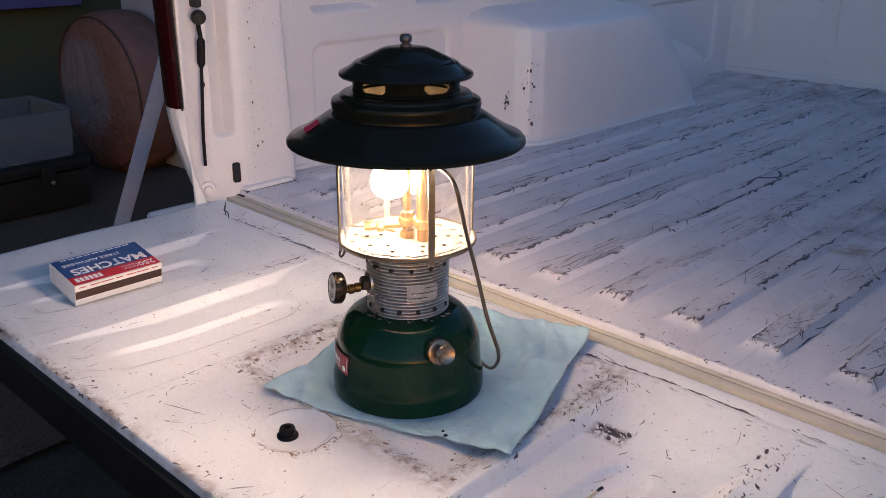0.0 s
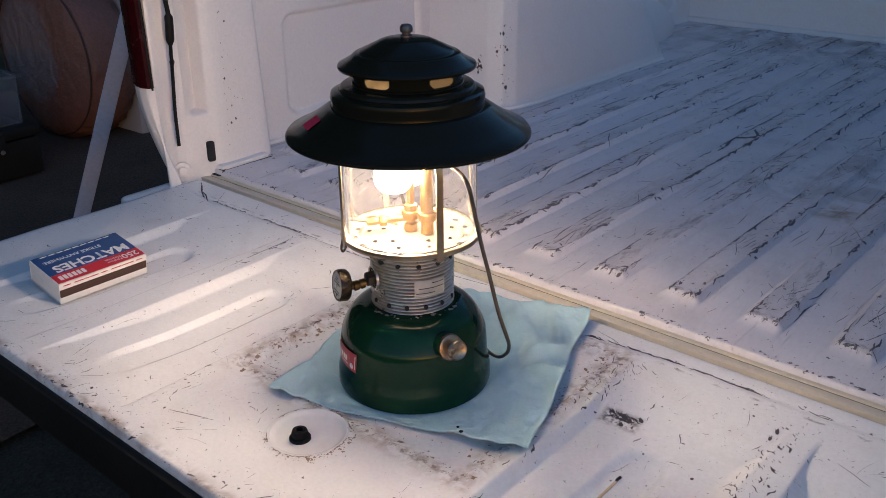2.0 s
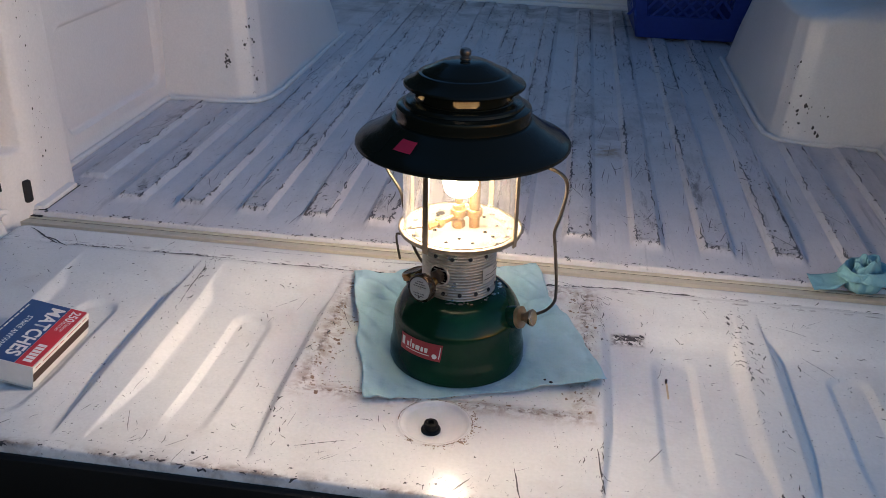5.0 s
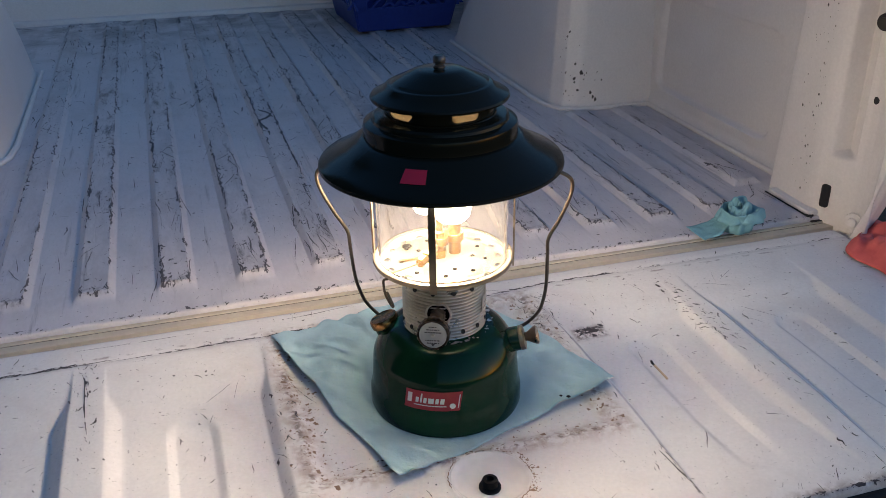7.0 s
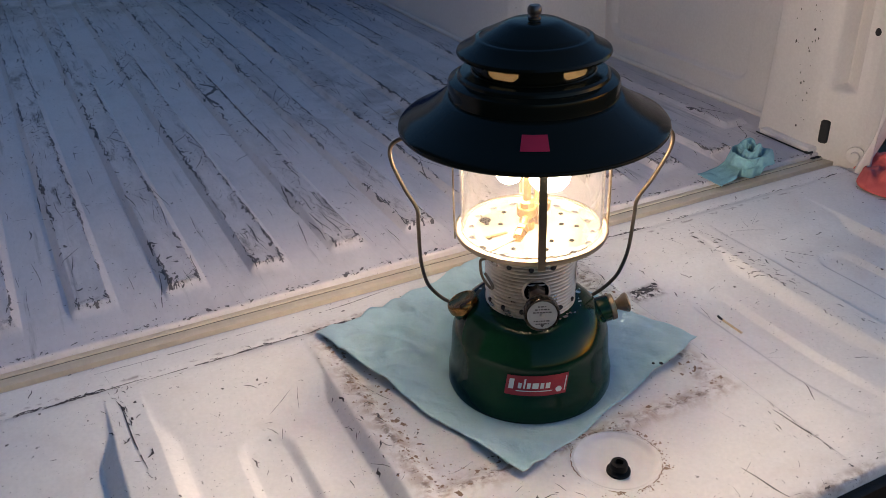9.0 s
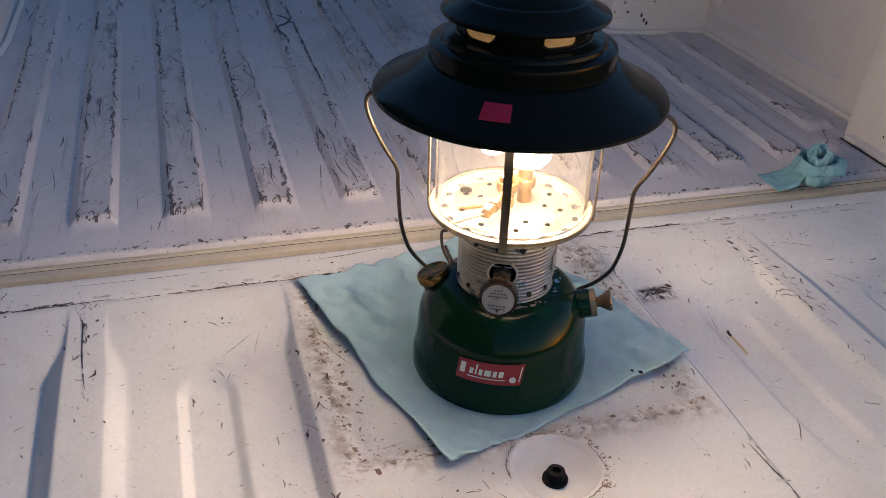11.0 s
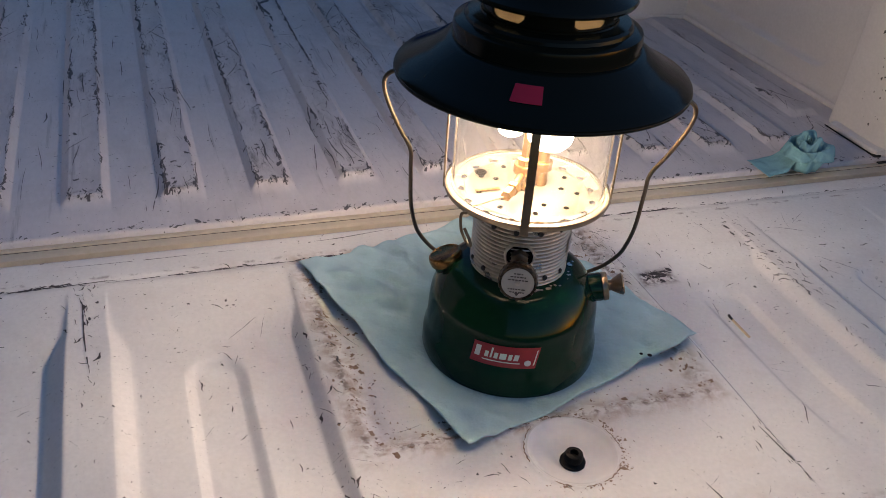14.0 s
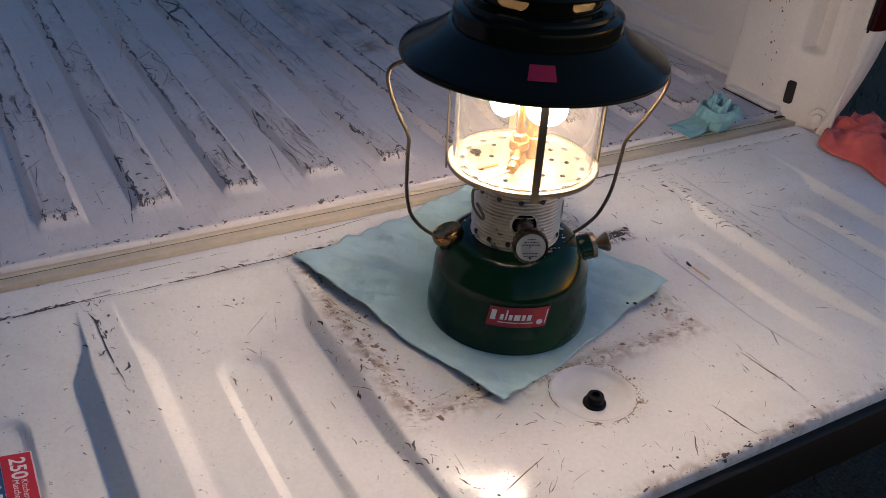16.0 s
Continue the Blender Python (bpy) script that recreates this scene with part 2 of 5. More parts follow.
LINER = mat("heat_stained_liner", (0.021, 0.0145, 0.0058), 0.8, vary=0.8, second=(0.009, 0.0060, 0.0024), scale=45)
LINER.node_tree.nodes["Principled BSDF"].inputs["Specular IOR Level"].default_value = 0.05
LINING = mat("pale_enamel_lining", (0.60, 0.57, 0.48), 0.35, vary=0.5, second=(0.5, 0.46, 0.38), scale=18)
GREEN = mat("green_fount_paint", (0.0036, 0.030, 0.0140), 0.11, vary=0.35, second=(0.003, 0.023, 0.012), scale=14, fine=0.06, bump=0.00008, bump_scale=50, coat=0.0, rough_vary=0.03)
GREEN.node_tree.nodes["Principled BSDF"].inputs["Specular IOR Level"].default_value = 0.20
STEEL = mat("brushed_nickel", (0.56, 0.54, 0.51), 0.36, metal=1.0, vary=0.5, second=(0.42, 0.38, 0.34), scale=40, fine=0.15)
COLLAR = mat("galvanised_collar", (0.62, 0.58, 0.54), 0.3, metal=0.9, vary=0.6, second=(0.4, 0.35, 0.31), scale=45, fine=0.12)
KNOB = mat("dark_bronze_knob", (0.030, 0.020, 0.012), 0.28, metal=0.6, vary=0.5, second=(0.07, 0.045, 0.022), scale=60)
NUT = mat("dull_steel_nut", (0.16, 0.15, 0.15), 0.4, metal=0.8, vary=0.5, scale=90)
PUMP = mat("worn_nickel_over_brass", (0.30, 0.24, 0.18), 0.3, metal=1.0, vary=0.7, second=(0.26, 0.18, 0.12), scale=60, fine=0.15)
WIRE = mat("tarnished_wire", (0.36, 0.29, 0.2), 0.35, metal=1.0, vary=0.6, second=(0.2, 0.16, 0.12), scale=60)
BAIL = mat("weathered_steel_wire", (0.20, 0.155, 0.115), 0.36, metal=1.0, vary=0.7, second=(0.11, 0.085, 0.065), scale=70)
DARK_WIRE = mat("blackened_steel", (0.09, 0.075, 0.06), 0.4, metal=0.9, vary=0.6, second=(0.18, 0.14, 0.1), scale=60)
BRASS = mat("aged_brass", (0.34, 0.185, 0.055), 0.36, metal=1.0, vary=0.6, second=(0.20, 0.095, 0.030), scale=50)
DARK_BRASS = mat("tarnished_brass", (0.24, 0.125, 0.05), 0.26, metal=1.0, vary=0.8, second=(0.30, 0.15, 0.05), scale=70, fine=0.2)
PLATE = mat("burner_plate_metal", (0.15, 0.135, 0.100), 0.5, metal=0.2, vary=0.5, second=(0.11, 0.09, 0.06), scale=30)
RED = mat("red_label", (0.36, 0.016, 0.026), 0.35, fine=0.08)
WHITE_INK = mat("white_ink", (0.75, 0.73, 0.70), 0.5, fine=0.05)
DARK_INK = mat("dark_ink", (0.05, 0.045, 0.045), 0.6, fine=0.1)
PINK = mat("pink_sticker", (0.92, 0.028, 0.075), 0.75, vary=0.3, second=(0.72, 0.020, 0.060), scale=80)
DIAL = mat("silver_dial", (0.46, 0.46, 0.45), 0.5, metal=0.5, fine=0.1)
TOWEL = mat("blue_shop_towel", (0.43, 0.62, 0.66), 0.92, vary=0.7, second=(0.35, 0.53, 0.58), scale=16, fine=0.06, fine_scale=900, bump=0.005, bump_scale=42)
TEAL = mat("teal_paper_towel", (0.20, 0.42, 0.48), 0.92, vary=0.35, second=(0.14, 0.33, 0.39), scale=20, fine=0.06, fine_scale=900, bump=0.0004, bump_scale=600)
RAG = mat("red_shop_rag", (0.72, 0.150, 0.135), 0.95, vary=0.8, second=(0.48, 0.075, 0.075), scale=40, fine=0.06, fine_scale=900, bump=0.0002, bump_scale=900)
BOX_BLUE = mat("blue_card", (0.012, 0.055, 0.17), 0.45, vary=0.3, second=(0.018, 0.085, 0.22), scale=300)
BOX_RED = mat("red_card", (0.50, 0.018, 0.03), 0.45, fine=0.05)
CARD = mat("white_card", (0.74, 0.71, 0.67), 0.7, vary=0.3, second=(0.6, 0.55, 0.5), scale=40, fine=0.05)
STRIKER = mat("striking_strip", (0.060, 0.030, 0.022), 0.9, fine=0.3, fine_scale=700)
WOOD = mat("match_wood", (0.60, 0.46, 0.29), 0.7, fine=0.15)
CHAR = mat("charred_match", (0.012, 0.011, 0.011), 0.95, bump=0.0005, bump_scale=400)
CRATE = mat("blue_crate_plastic", (0.012, 0.035, 0.24), 0.4, vary=0.4, second=(0.01, 0.026, 0.17), scale=9, fine=0.1)
LENS = mat("red_tail_lamp", (0.030, 0.002, 0.003), 0.25, vary=0.4, second=(0.018, 0.002, 0.003), scale=30)
LENS.node_tree.nodes["Principled BSDF"].inputs["Specular IOR Level"].default_value = 0.2
SOIL = mat("dark_grass_soil", (0.026, 0.021, 0.013), 0.95, vary=0.9, second=(0.055, 0.042, 0.027), scale=7.0, fine=0.6, fine_scale=130, bump=0.004, bump_scale=160)
DIRT = mat("brown_dirt", (0.13, 0.068, 0.038), 0.95, vary=0.8, second=(0.05, 0.028, 0.018), scale=3.0, fine=0.5, fine_scale=120, bump=0.004, bump_scale=140)
GRASS = mat("dry_grass", (0.045, 0.045, 0.024), 0.9, vary=0.8, second=(0.085, 0.072, 0.048), scale=4.0)
LEATHER = mat("brown_vinyl_cover", (0.15, 0.070, 0.056), 0.6, vary=0.7, second=(0.20, 0.098, 0.072), scale=3.0, fine=0.15, bump=0.025, bump_scale=15)
fade(LEATHER, (-0.08, 0.0, 0.03), 0.20, 0.25, (0.16, 0.135, 0.145))
PIPING = mat("dark_piping", (0.05, 0.022, 0.018), 0.6)
PLANK = mat("pale_painted_plank", (0.40, 0.46, 0.62), 0.6, vary=0.4, second=(0.32, 0.36, 0.50), scale=8, fine=0.1)
SIDING = mat("pale_siding", (0.34, 0.35, 0.38), 0.7, vary=0.4, second=(0.27, 0.28, 0.31), scale=3)
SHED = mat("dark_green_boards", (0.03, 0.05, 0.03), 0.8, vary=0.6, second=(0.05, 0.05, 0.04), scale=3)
BLUEBOARD = mat("blue_board", (0.06, 0.07, 0.24), 0.7, vary=0.4, scale=5)


def glass(name, tint=(1, 1, 1), rough=0.0, ior=1.47):
    m = bpy.data.materials.new(name)
    m.use_nodes = True
    b = m.node_tree.nodes["Principled BSDF"]
    b.inputs["Base Color"].default_value = (*tint, 1)
    b.inputs["Roughness"].default_value = rough
    b.inputs["IOR"].default_value = ior
    b.inputs["Transmission Weight"].default_value = 1.0
    return m


GLASS = glass("clear_globe_glass")
# faint translucent mix in the globe glass, puts in the mantles' glare haze
gt = GLASS.node_tree
haze = gt.nodes.new("ShaderNodeBsdfTranslucent")
haze.inputs[0].default_value = (0.85, 0.80, 0.72, 1)
haze_noise = gt.nodes.new("ShaderNodeTexNoise")
haze_noise.inputs["Scale"].default_value, haze_noise.inputs["Detail"].default_value = 28.0, 5.0
haze_range = gt.nodes.new("ShaderNodeMapRange")
haze_range.inputs[1].default_value, haze_range.inputs[2].default_value, haze_range.inputs[3].default_value, haze_range.inputs[4].default_value = 0.35, 0.75, 0.003, 0.010
gt.links.new(haze_noise.outputs[0], haze_range.inputs[0])
haze_mix = gt.nodes.new("ShaderNodeMixShader")
gt.links.new(haze_range.outputs[0], haze_mix.inputs[0])
gt.links.new(gt.nodes["Principled BSDF"].outputs[0], haze_mix.inputs[1])
gt.links.new(haze.outputs[0], haze_mix.inputs[2])
gt.links.new(haze_mix.outputs[0], gt.nodes["Material Output"].inputs[0])
TUB = glass("cloudy_tub_plastic", (0.82, 0.88, 0.96), 0.08, 1.2)
TUB.node_tree.nodes["Principled BSDF"].inputs["Transmission Weight"].default_value = 0.96

MANTLE = bpy.data.materials.new("glowing_mantle")
MANTLE.use_nodes = True
mb = MANTLE.node_tree.nodes["Principled BSDF"]
mb.inputs["Base Color"].default_value = (0.8, 0.78, 0.7, 1)
mb.inputs["Emission Color"].default_value = (1.0, 0.81, 0.59, 1)
mb.inputs["Emission Strength"].default_value = GLOW


# ---------------------------------------------------------------- mesh helpers
def shade(me, angle=40.0):
    for p in me.polygons:
        p.use_smooth = True
    me.set_sharp_from_angle(angle=radians(angle))


def part(name, bm, material, parent=None, label="", smooth=40.0):
    me = bpy.data.meshes.new(name)
    bmesh.ops.recalc_face_normals(bm, faces=bm.faces)
    bm.to_mesh(me)
    bm.free()
    me.materials.append(material)
    if smooth:
        shade(me, smooth)
    ob = new(name, me)
    ob.parent = parent
    if label:
        tagged(ob, label)
    return ob


def raw(name, verts, faces, material, parent=None, label="", smooth=40.0):
    me = bpy.data.meshes.new(name)
    me.from_pydata(verts, [], faces)
    me.materials.append(material)
    if smooth:
        shade(me, smooth)
    ob = new(name, me)
    ob.parent = parent
    if label:
        tagged(ob, label)
    return ob


def thing(name, label, category, at=(0, 0, 0), rz=0.0, kind="", group=""):
    e = new(name)
    e.empty_display_size = 0.05
    e.matrix_world = pose(*at, 0, 0, rz)
    return tagged(e, label, category, group, kind)


def lathe(profile, segs=64, bm=None, m=None, close=False):
    """Turns (r, z) round the z axis; open ends on the axis close by r = 0."""
    bm = bm or bmesh.new()
    m = m or Matrix.Identity(4)
    rings = []
    for r, z in profile:
        if r < 1e-6:
            rings.append([bm.verts.new(m @ Vector((0, 0, z)))])
        else:
            rings.append([bm.verts.new(m @ Vector((r * math.cos(2 * math.pi * k / segs), r * math.sin(2 * math.pi * k / segs), z))) for k in range(segs)])
    pairs = list(zip(rings, rings[1:])) + ([(rings[-1], rings[0])] if close else [])
    for a, b in pairs:
        for k in range(segs):
            j = (k + 1) % segs
            if len(a) == 1 and len(b) == 1:
                continue
            if len(a) == 1:
                bm.faces.new((a[0], b[k], b[j]))
            elif len(b) == 1:
                bm.faces.new((a[k], a[j], b[0]))
            else:
                bm.faces.new((a[k], a[j], b[j], b[k]))
    return bm


def box(sx, sy, sz, m=None, bevel=0.0, bm=None, segments=2):
    bm = bm or bmesh.new()
    made = bmesh.ops.create_cube(bm, size=1.0, matrix=(m or Matrix.Identity(4)) @ Matrix.Diagonal((sx, sy, sz, 1)))
    if bevel:
        edges = {e for v in made["verts"] for e in v.link_edges}
        bmesh.ops.bevel(bm, geom=list(edges), offset=bevel, segments=segments, affect="EDGES", profile=0.6)
    return bm


def rounded(points, n=6):
    """A smooth line through points (Catmull-Rom)."""
    p = [Vector(q) for q in points]
    p = [2 * p[0] - p[1], *p, 2 * p[-1] - p[-2]]
    out = []
    for a, b, c, d in zip(p, p[1:], p[2:], p[3:]):
        for k in range(n):
            t = k / n
            out.append(0.5 * (2 * b + (c - a) * t + (2 * a - 5 * b + 4 * c - d) * t * t + (3 * b - a - 3 * c + d) * t ** 3))
    return out + [p[-2]]


def tube(points, radius, segs=10, bm=None, cap=True):
    bm = bm or bmesh.new()
    pts = [Vector(q) for q in points]
    up = Vector((0.13, 0.27, 0.95))
    rings = []
    for k, p in enumerate(pts):
        d = (pts[min(k + 1, len(pts) - 1)] - pts[max(k - 1, 0)]).normalized()
        a = (up - d * up.dot(d))
        a = a.normalized() if a.length > 1e-4 else Vector((1, 0, 0))
        up = a
        b = d.cross(a)
        r = radius(k / (len(pts) - 1)) if callable(radius) else radius
        rings.append([bm.verts.new(p + r * (math.cos(2 * math.pi * s / segs) * a + math.sin(2 * math.pi * s / segs) * b)) for s in range(segs)])
    for a, b in zip(rings, rings[1:]):
        for s in range(segs):
            bm.faces.new((a[s], a[(s + 1) % segs], b[(s + 1) % segs], b[s]))
    if cap:
        bm.faces.new(rings[0][::-1])
        bm.faces.new(rings[-1])
    return bm


def writing(name, text, size, m, material, parent, bold=0.0):
    """Flat letters as a mesh, centred on m's origin, reading along its x."""
    cu = bpy.data.curves.new(name, "FONT")
    cu.body, cu.size, cu.align_x, cu.align_y, cu.offset, cu.resolution_u = text, size, "CENTER", "CENTER", bold, 3
    ob = bpy.data.objects.new(name, cu)
    scene.collection.objects.link(ob)
    me = bpy.data.meshes.new_from_object(ob.evaluated_get(bpy.context.evaluated_depsgraph_get()))
    bpy.data.objects.remove(ob)
    bpy.data.curves.remove(cu)
    me.transform(m)
    me.materials.clear()
    me.materials.append(material)
    me.name = name
    out = new(name, me)
    out.parent = parent
    return out


def smooth(a, b, v):
    t = np.clip((v - a) / (b - a), 0.0, 1.0)
    return t * t * (3 - 2 * t)


def sheet(xs, ys, f, skirt=None):
    """Vertices and faces of a height field over a grid; f takes arrays."""
    gx, gy = np.meshgrid(xs, ys)
    gz = f(gx, gy)
    verts = np.stack([gx, gy, gz], -1).reshape(-1, 3).tolist()
    w = len(xs)
    faces = [(j * w + i, j * w + i + 1, (j + 1) * w + i + 1, (j + 1) * w + i) for j in range(len(ys) - 1) for i in range(w - 1)]
    if skirt is not None:
        rim = [i for i in range(w)] + [j * w + w - 1 for j in range(1, len(ys))] + [(len(ys) - 1) * w + i for i in range(w - 2, -1, -1)] + [j * w for j in range(len(ys) - 2, 0, -1)]
        base = len(verts)
        verts += [[verts[i][0], verts[i][1], skirt] for i in rim]
        n = len(rim)
        faces += [(rim[k], base + k, base + (k + 1) % n, rim[(k + 1) % n]) for k in range(n)]
    return verts, faces


def slivers(name, spots, f, material, parent, label, lift=0.0004, seed=1):
    """Torn paint chips and scratches lying on a height field: spots of x, y, length, width, heading in degrees."""
    rnd = random.Random(seed)
    verts, faces = [], []
    for x, y, length, width, heading in spots:
        c, s = math.cos(radians(heading)), math.sin(radians(heading))
        if length < 4 * width:
            # a flake: jagged outline round its middle
            n = 6 if length < 0.003 else 9
            i0 = len(verts)
            for k in range(n):
                a = 2 * math.pi * (k + rnd.uniform(-0.3, 0.3)) / n
                q = rnd.choice((0.16, 0.34, 0.5, 0.68))
                u, v = length * q * math.cos(a), width * 1.25 * q * math.sin(a)
                verts.append((x + u * c - v * s, y + u * s + v * c))
            faces.append(tuple(range(i0, i0 + n)))
            continue
        # a scrape: a tapering stroke of uneven width, the long ones here and there broken off
        n = 4 if length < 0.008 else 7 if length < 0.02 else 16
        bend, phase = rnd.uniform(-0.05, 0.05) * min(length, 0.022), rnd.uniform(0, 9)
        row, full = [], []
        for k in range(n + 1):
            q = k / n
            u = length * (q - 0.5)
            w = width * rnd.uniform(0.35, 0.70) * (0.12 + 0.88 * math.sin(math.pi * min(max(q, 0.04), 0.96)) ** 0.6)
            mid = bend * (1 - (2 * q - 1) ** 2) + 0.35 * width * math.sin(q * 7 + phase)
            row.append((u, mid + w * rnd.uniform(0.5, 1), mid - w * rnd.uniform(0.5, 1)))
            full.append(n < 16 or rnd.random() > 0.04)
        i0 = len(verts)
        for u, a, b in row:
            verts.append((x + u * c - a * s, y + u * s + a * c))
            verts.append((x + u * c - b * s, y + u * s + b * c))
        faces += [(i0 + 2 * k, i0 + 2 * k + 2, i0 + 2 * k + 3, i0 + 2 * k + 1) for k in range(n) if full[k]]
    a = np.array(verts)
    z = f(a[:, 0], a[:, 1]) + lift
    ob = raw(name, np.column_stack([a, z]).tolist(), faces, material, parent, label, smooth=0)
    return tagged(ob, kind="stuff")


# ---------------------------------------------------------------- the pickup
truck = thing("pickup_truck", "white pickup truck bed with scratched paint and lowered tailgate", "truck")

RECESS = (-0.440, -0.243, 0.2545, 0.447)
DISH = (0.005, -0.148)


def flank(d, width):
    """A pressed wall with small radii: 0 at its upper edge, 1 at its foot."""
    t = np.clip(d / width, 0, 1)
    return 0.35 * t * t * (3 - 2 * t) + 0.65 * np.clip((t - 0.12) / 0.76, 0, 1)


def gate_height(x, y):
    z = np.zeros_like(x)
    for xc in RECESS:
        inner = 0.083 - (x - xc) * (-1 if xc > 0 else 1)
        outer = 0.166 - inner
        ends = (0.22 * smooth(0.156, 0.088, y) + 0.78 * smooth(0.096, 0.050, y)) * np.clip((y + 0.236) / 0.120, 0, 1) ** 0.8
        run = np.maximum(ends, 0.12)
        wall = np.minimum(flank(inner, (0.0195 if abs(xc) > 0.3 else 0.0150) * run), flank(outer, 0.0210 * run))
        z = z - (0.0116 - 0.0044 * np.clip(inner / 0.166, 0, 1)) * wall * ends
        d = np.hypot(x - xc, y - np.clip(y, -0.187, 0.010))
        z = z - 0.0045 * (1 - flank(d - 0.0155, 0.0110)) * np.clip((y + 0.225) / 0.08, 0.25, 1)
    # shallow pan in the middle, and the round dish for the rubber stop
    pan = np.minimum(np.minimum(0.152 - np.abs(x - 0.006), 0.150 - y), y + 0.112)
    z = z - 0.0045 * smooth(0.0, 0.016, pan)
    r = np.hypot(x - DISH[0], y - DISH[1])
    z = z - 0.0062 * smooth(0.0355, 0.0335, r) + 0.0010 * smooth(0.022, 0.0, r) + 0.0007 * np.exp(-((r - 0.0370) / 0.0016) ** 2)
    # rolled edges
    for edge, w in ((y + 0.258, 0.0045), (0.208 - y, 0.014), (0.668 - np.abs(x), 0.03)):
        e = np.clip(1 - edge / w, 0, 1)
        z = z - w * 0.75 * (1 - np.sqrt(1 - 0.98 * e * e))
    # crease beside the hinge
    z = z - 0.0015 * np.exp(-((y - 0.157 - 0.10 * np.clip(x, 0, 0.20)) / 0.0035) ** 2)
    return z + 0.0006 * np.sin(x * 23.0 + 1.0) * np.sin(y * 31.0)


xs = np.array(sorted(set(np.round(np.linspace(-0.668, 0.668, 335), 4)) | {round(xc + s * o, 4) for xc in RECESS for s in (-1, 1) for o in (0.083, 0.0815, 0.080, 0.076, 0.072, 0.070, 0.0685, 0.0675, 0.066, 0.061, 0.058, 0.0265, 0.0252, 0.021, 0.0168, 0.0155)} | set(np.round(np.linspace(-0.034, 0.044, 65), 4))))
ys = np.concatenate([np.linspace(-0.258, -0.24, 8)[:-1], np.linspace(-0.24, -0.19, 14)[:-1], np.linspace(-0.19, -0.11, 65)[:-1], np.linspace(-0.11, 0.19, 84), np.linspace(0.19, 0.208, 8)[1:]])
v, f = sheet(xs, ys, gate_height, skirt=-0.045)
tailgate = raw("tailgate", v, f, PAINT, truck, "lowered white tailgate with pressed channels and chipped paint", 50)
bm = box(1.35, 0.012, 0.052, pose(0, -0.262, -0.034), 0.005)
part("edge_moulding", bm, BLACK_PLASTIC, tailgate, "black plastic edge moulding")
bm = box(1.32, 0.40, 0.03, pose(0, -0.03, -0.06), 0.008)
part("outer_skin", bm, BLACK_PLASTIC, tailgate)
for sx in (-1, 1):
    bm = box(0.035, 0.115, 0.03, pose(sx * 0.676, 0.140, -0.022), 0.010, segments=3)
    part("hinge_lug", bm, WALL_PAINT, tailgate)
bm = lathe([(0.0362, -0.0010), (0.0364, 0.0006), (0.0355, 0.0010), (0.0343, 0.0006), (0.0325, -0.0014), (0.0290, -0.0027), (0.0215, -0.0033), (0.0195, -0.0040), (0.0150, -0.0042), (0.0, -0.0042)], 72, m=pose(DISH[0], DISH[1], 0.0))
part("stop_dish", bm, GLOSS, tailgate, "glossy white dish round the rubber stop", 50)
bm = lathe([(0.0, 0.0), (0.0125, 0.0), (0.0125, 0.002), (0.0088, 0.003), (0.0095, 0.007), (0.0085, 0.0095), (0.0045, 0.010), (0.004, 0.006), (0, 0.006)], 32)
stop = part("rubber_stop", bm, RUBBER, tailgate, "black rubber stop button")
stop.location = (0.002, -0.1555, -0.0041)
stop.scale = (0.79, 0.79, 1.0)

# bed floor
RIBS = [-0.6308 + 0.0968 * k for k in range(14)]


def bed_height(x, y):
    z = np.full_like(x, 0.0045)
    for k, xc in enumerate(RIBS):
        outer = k in (0, 13)
        y0, y1 = (0.372, 0.80) if outer else (0.297, 0.80 if k in (1, 12) else 1.975)
        side = np.clip((0.0247 - np.abs(x - xc)) / 0.0082, 0, 1)
        z = z + 0.0075 * np.minimum(side, np.clip(np.minimum((y - y0) / 0.009, (y1 - y) / 0.010), 0, 1))
    e = np.clip(1 - (y - 0.236) / 0.0035, 0, 1)
    z = z - 0.0035 * (1 - np.sqrt(1 - 0.98 * e * e))
    return z + 0.0012 * np.sin(x * 9.0 + 0.5) * np.sin(y * 6.0) + 0.0005 * np.sin(x * 41.0) * np.sin(y * 17.0 + 1)


marks = sorted({round(xc + o, 4) for xc in RIBS for o in (-0.0256, -0.0247, -0.0238, -0.0206, -0.0174, -0.0165, -0.0156, -0.011, -0.0055, 0.0, 0.0055, 0.011, 0.0156, 0.0165, 0.0174, 0.0206, 0.0238, 0.0247, 0.0256)} | {-0.72, -0.70, 0.70, 0.72})
ys = np.concatenate([np.linspace(0.236, 0.2395, 6)[:-1], np.linspace(0.2395, 0.25, 4)[:-1], np.linspace(0.25, 0.30, 5)[:-1], np.linspace(0.30, 0.39, 37)[:-1], np.linspace(0.39, 0.78, 30)[:-1], np.linspace(0.78, 0.81, 9)[:-1], np.linspace(0.81, 1.95, 60)[:-1], np.linspace(1.95, 2.03, 12)])
v, f = sheet(np.array(marks), ys, bed_height, skirt=-0.05)
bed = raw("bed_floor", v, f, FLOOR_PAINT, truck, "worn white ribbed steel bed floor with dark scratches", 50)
bm = box(1.33, 0.0062, 0.02, pose(0, 0.2324, -0.0122), 0.0010)
part("sill_strip", bm, CREAM, truck, "cream painted sill strip")
bm = box(1.33, 0.0014, 0.02, pose(0, 0.2287, -0.0143))
part("sill_seam", bm, GAP, truck, "dark sill seam", 0)
bm = box(1.33, 0.0135, 0.02, pose(0, 0.2214, -0.0138), 0.0010)
part("sill_strip", bm, CREAM, truck, "cream painted sill strip")
bm = box(1.33, 0.05, 0.01, pose(0, 0.222, -0.036))
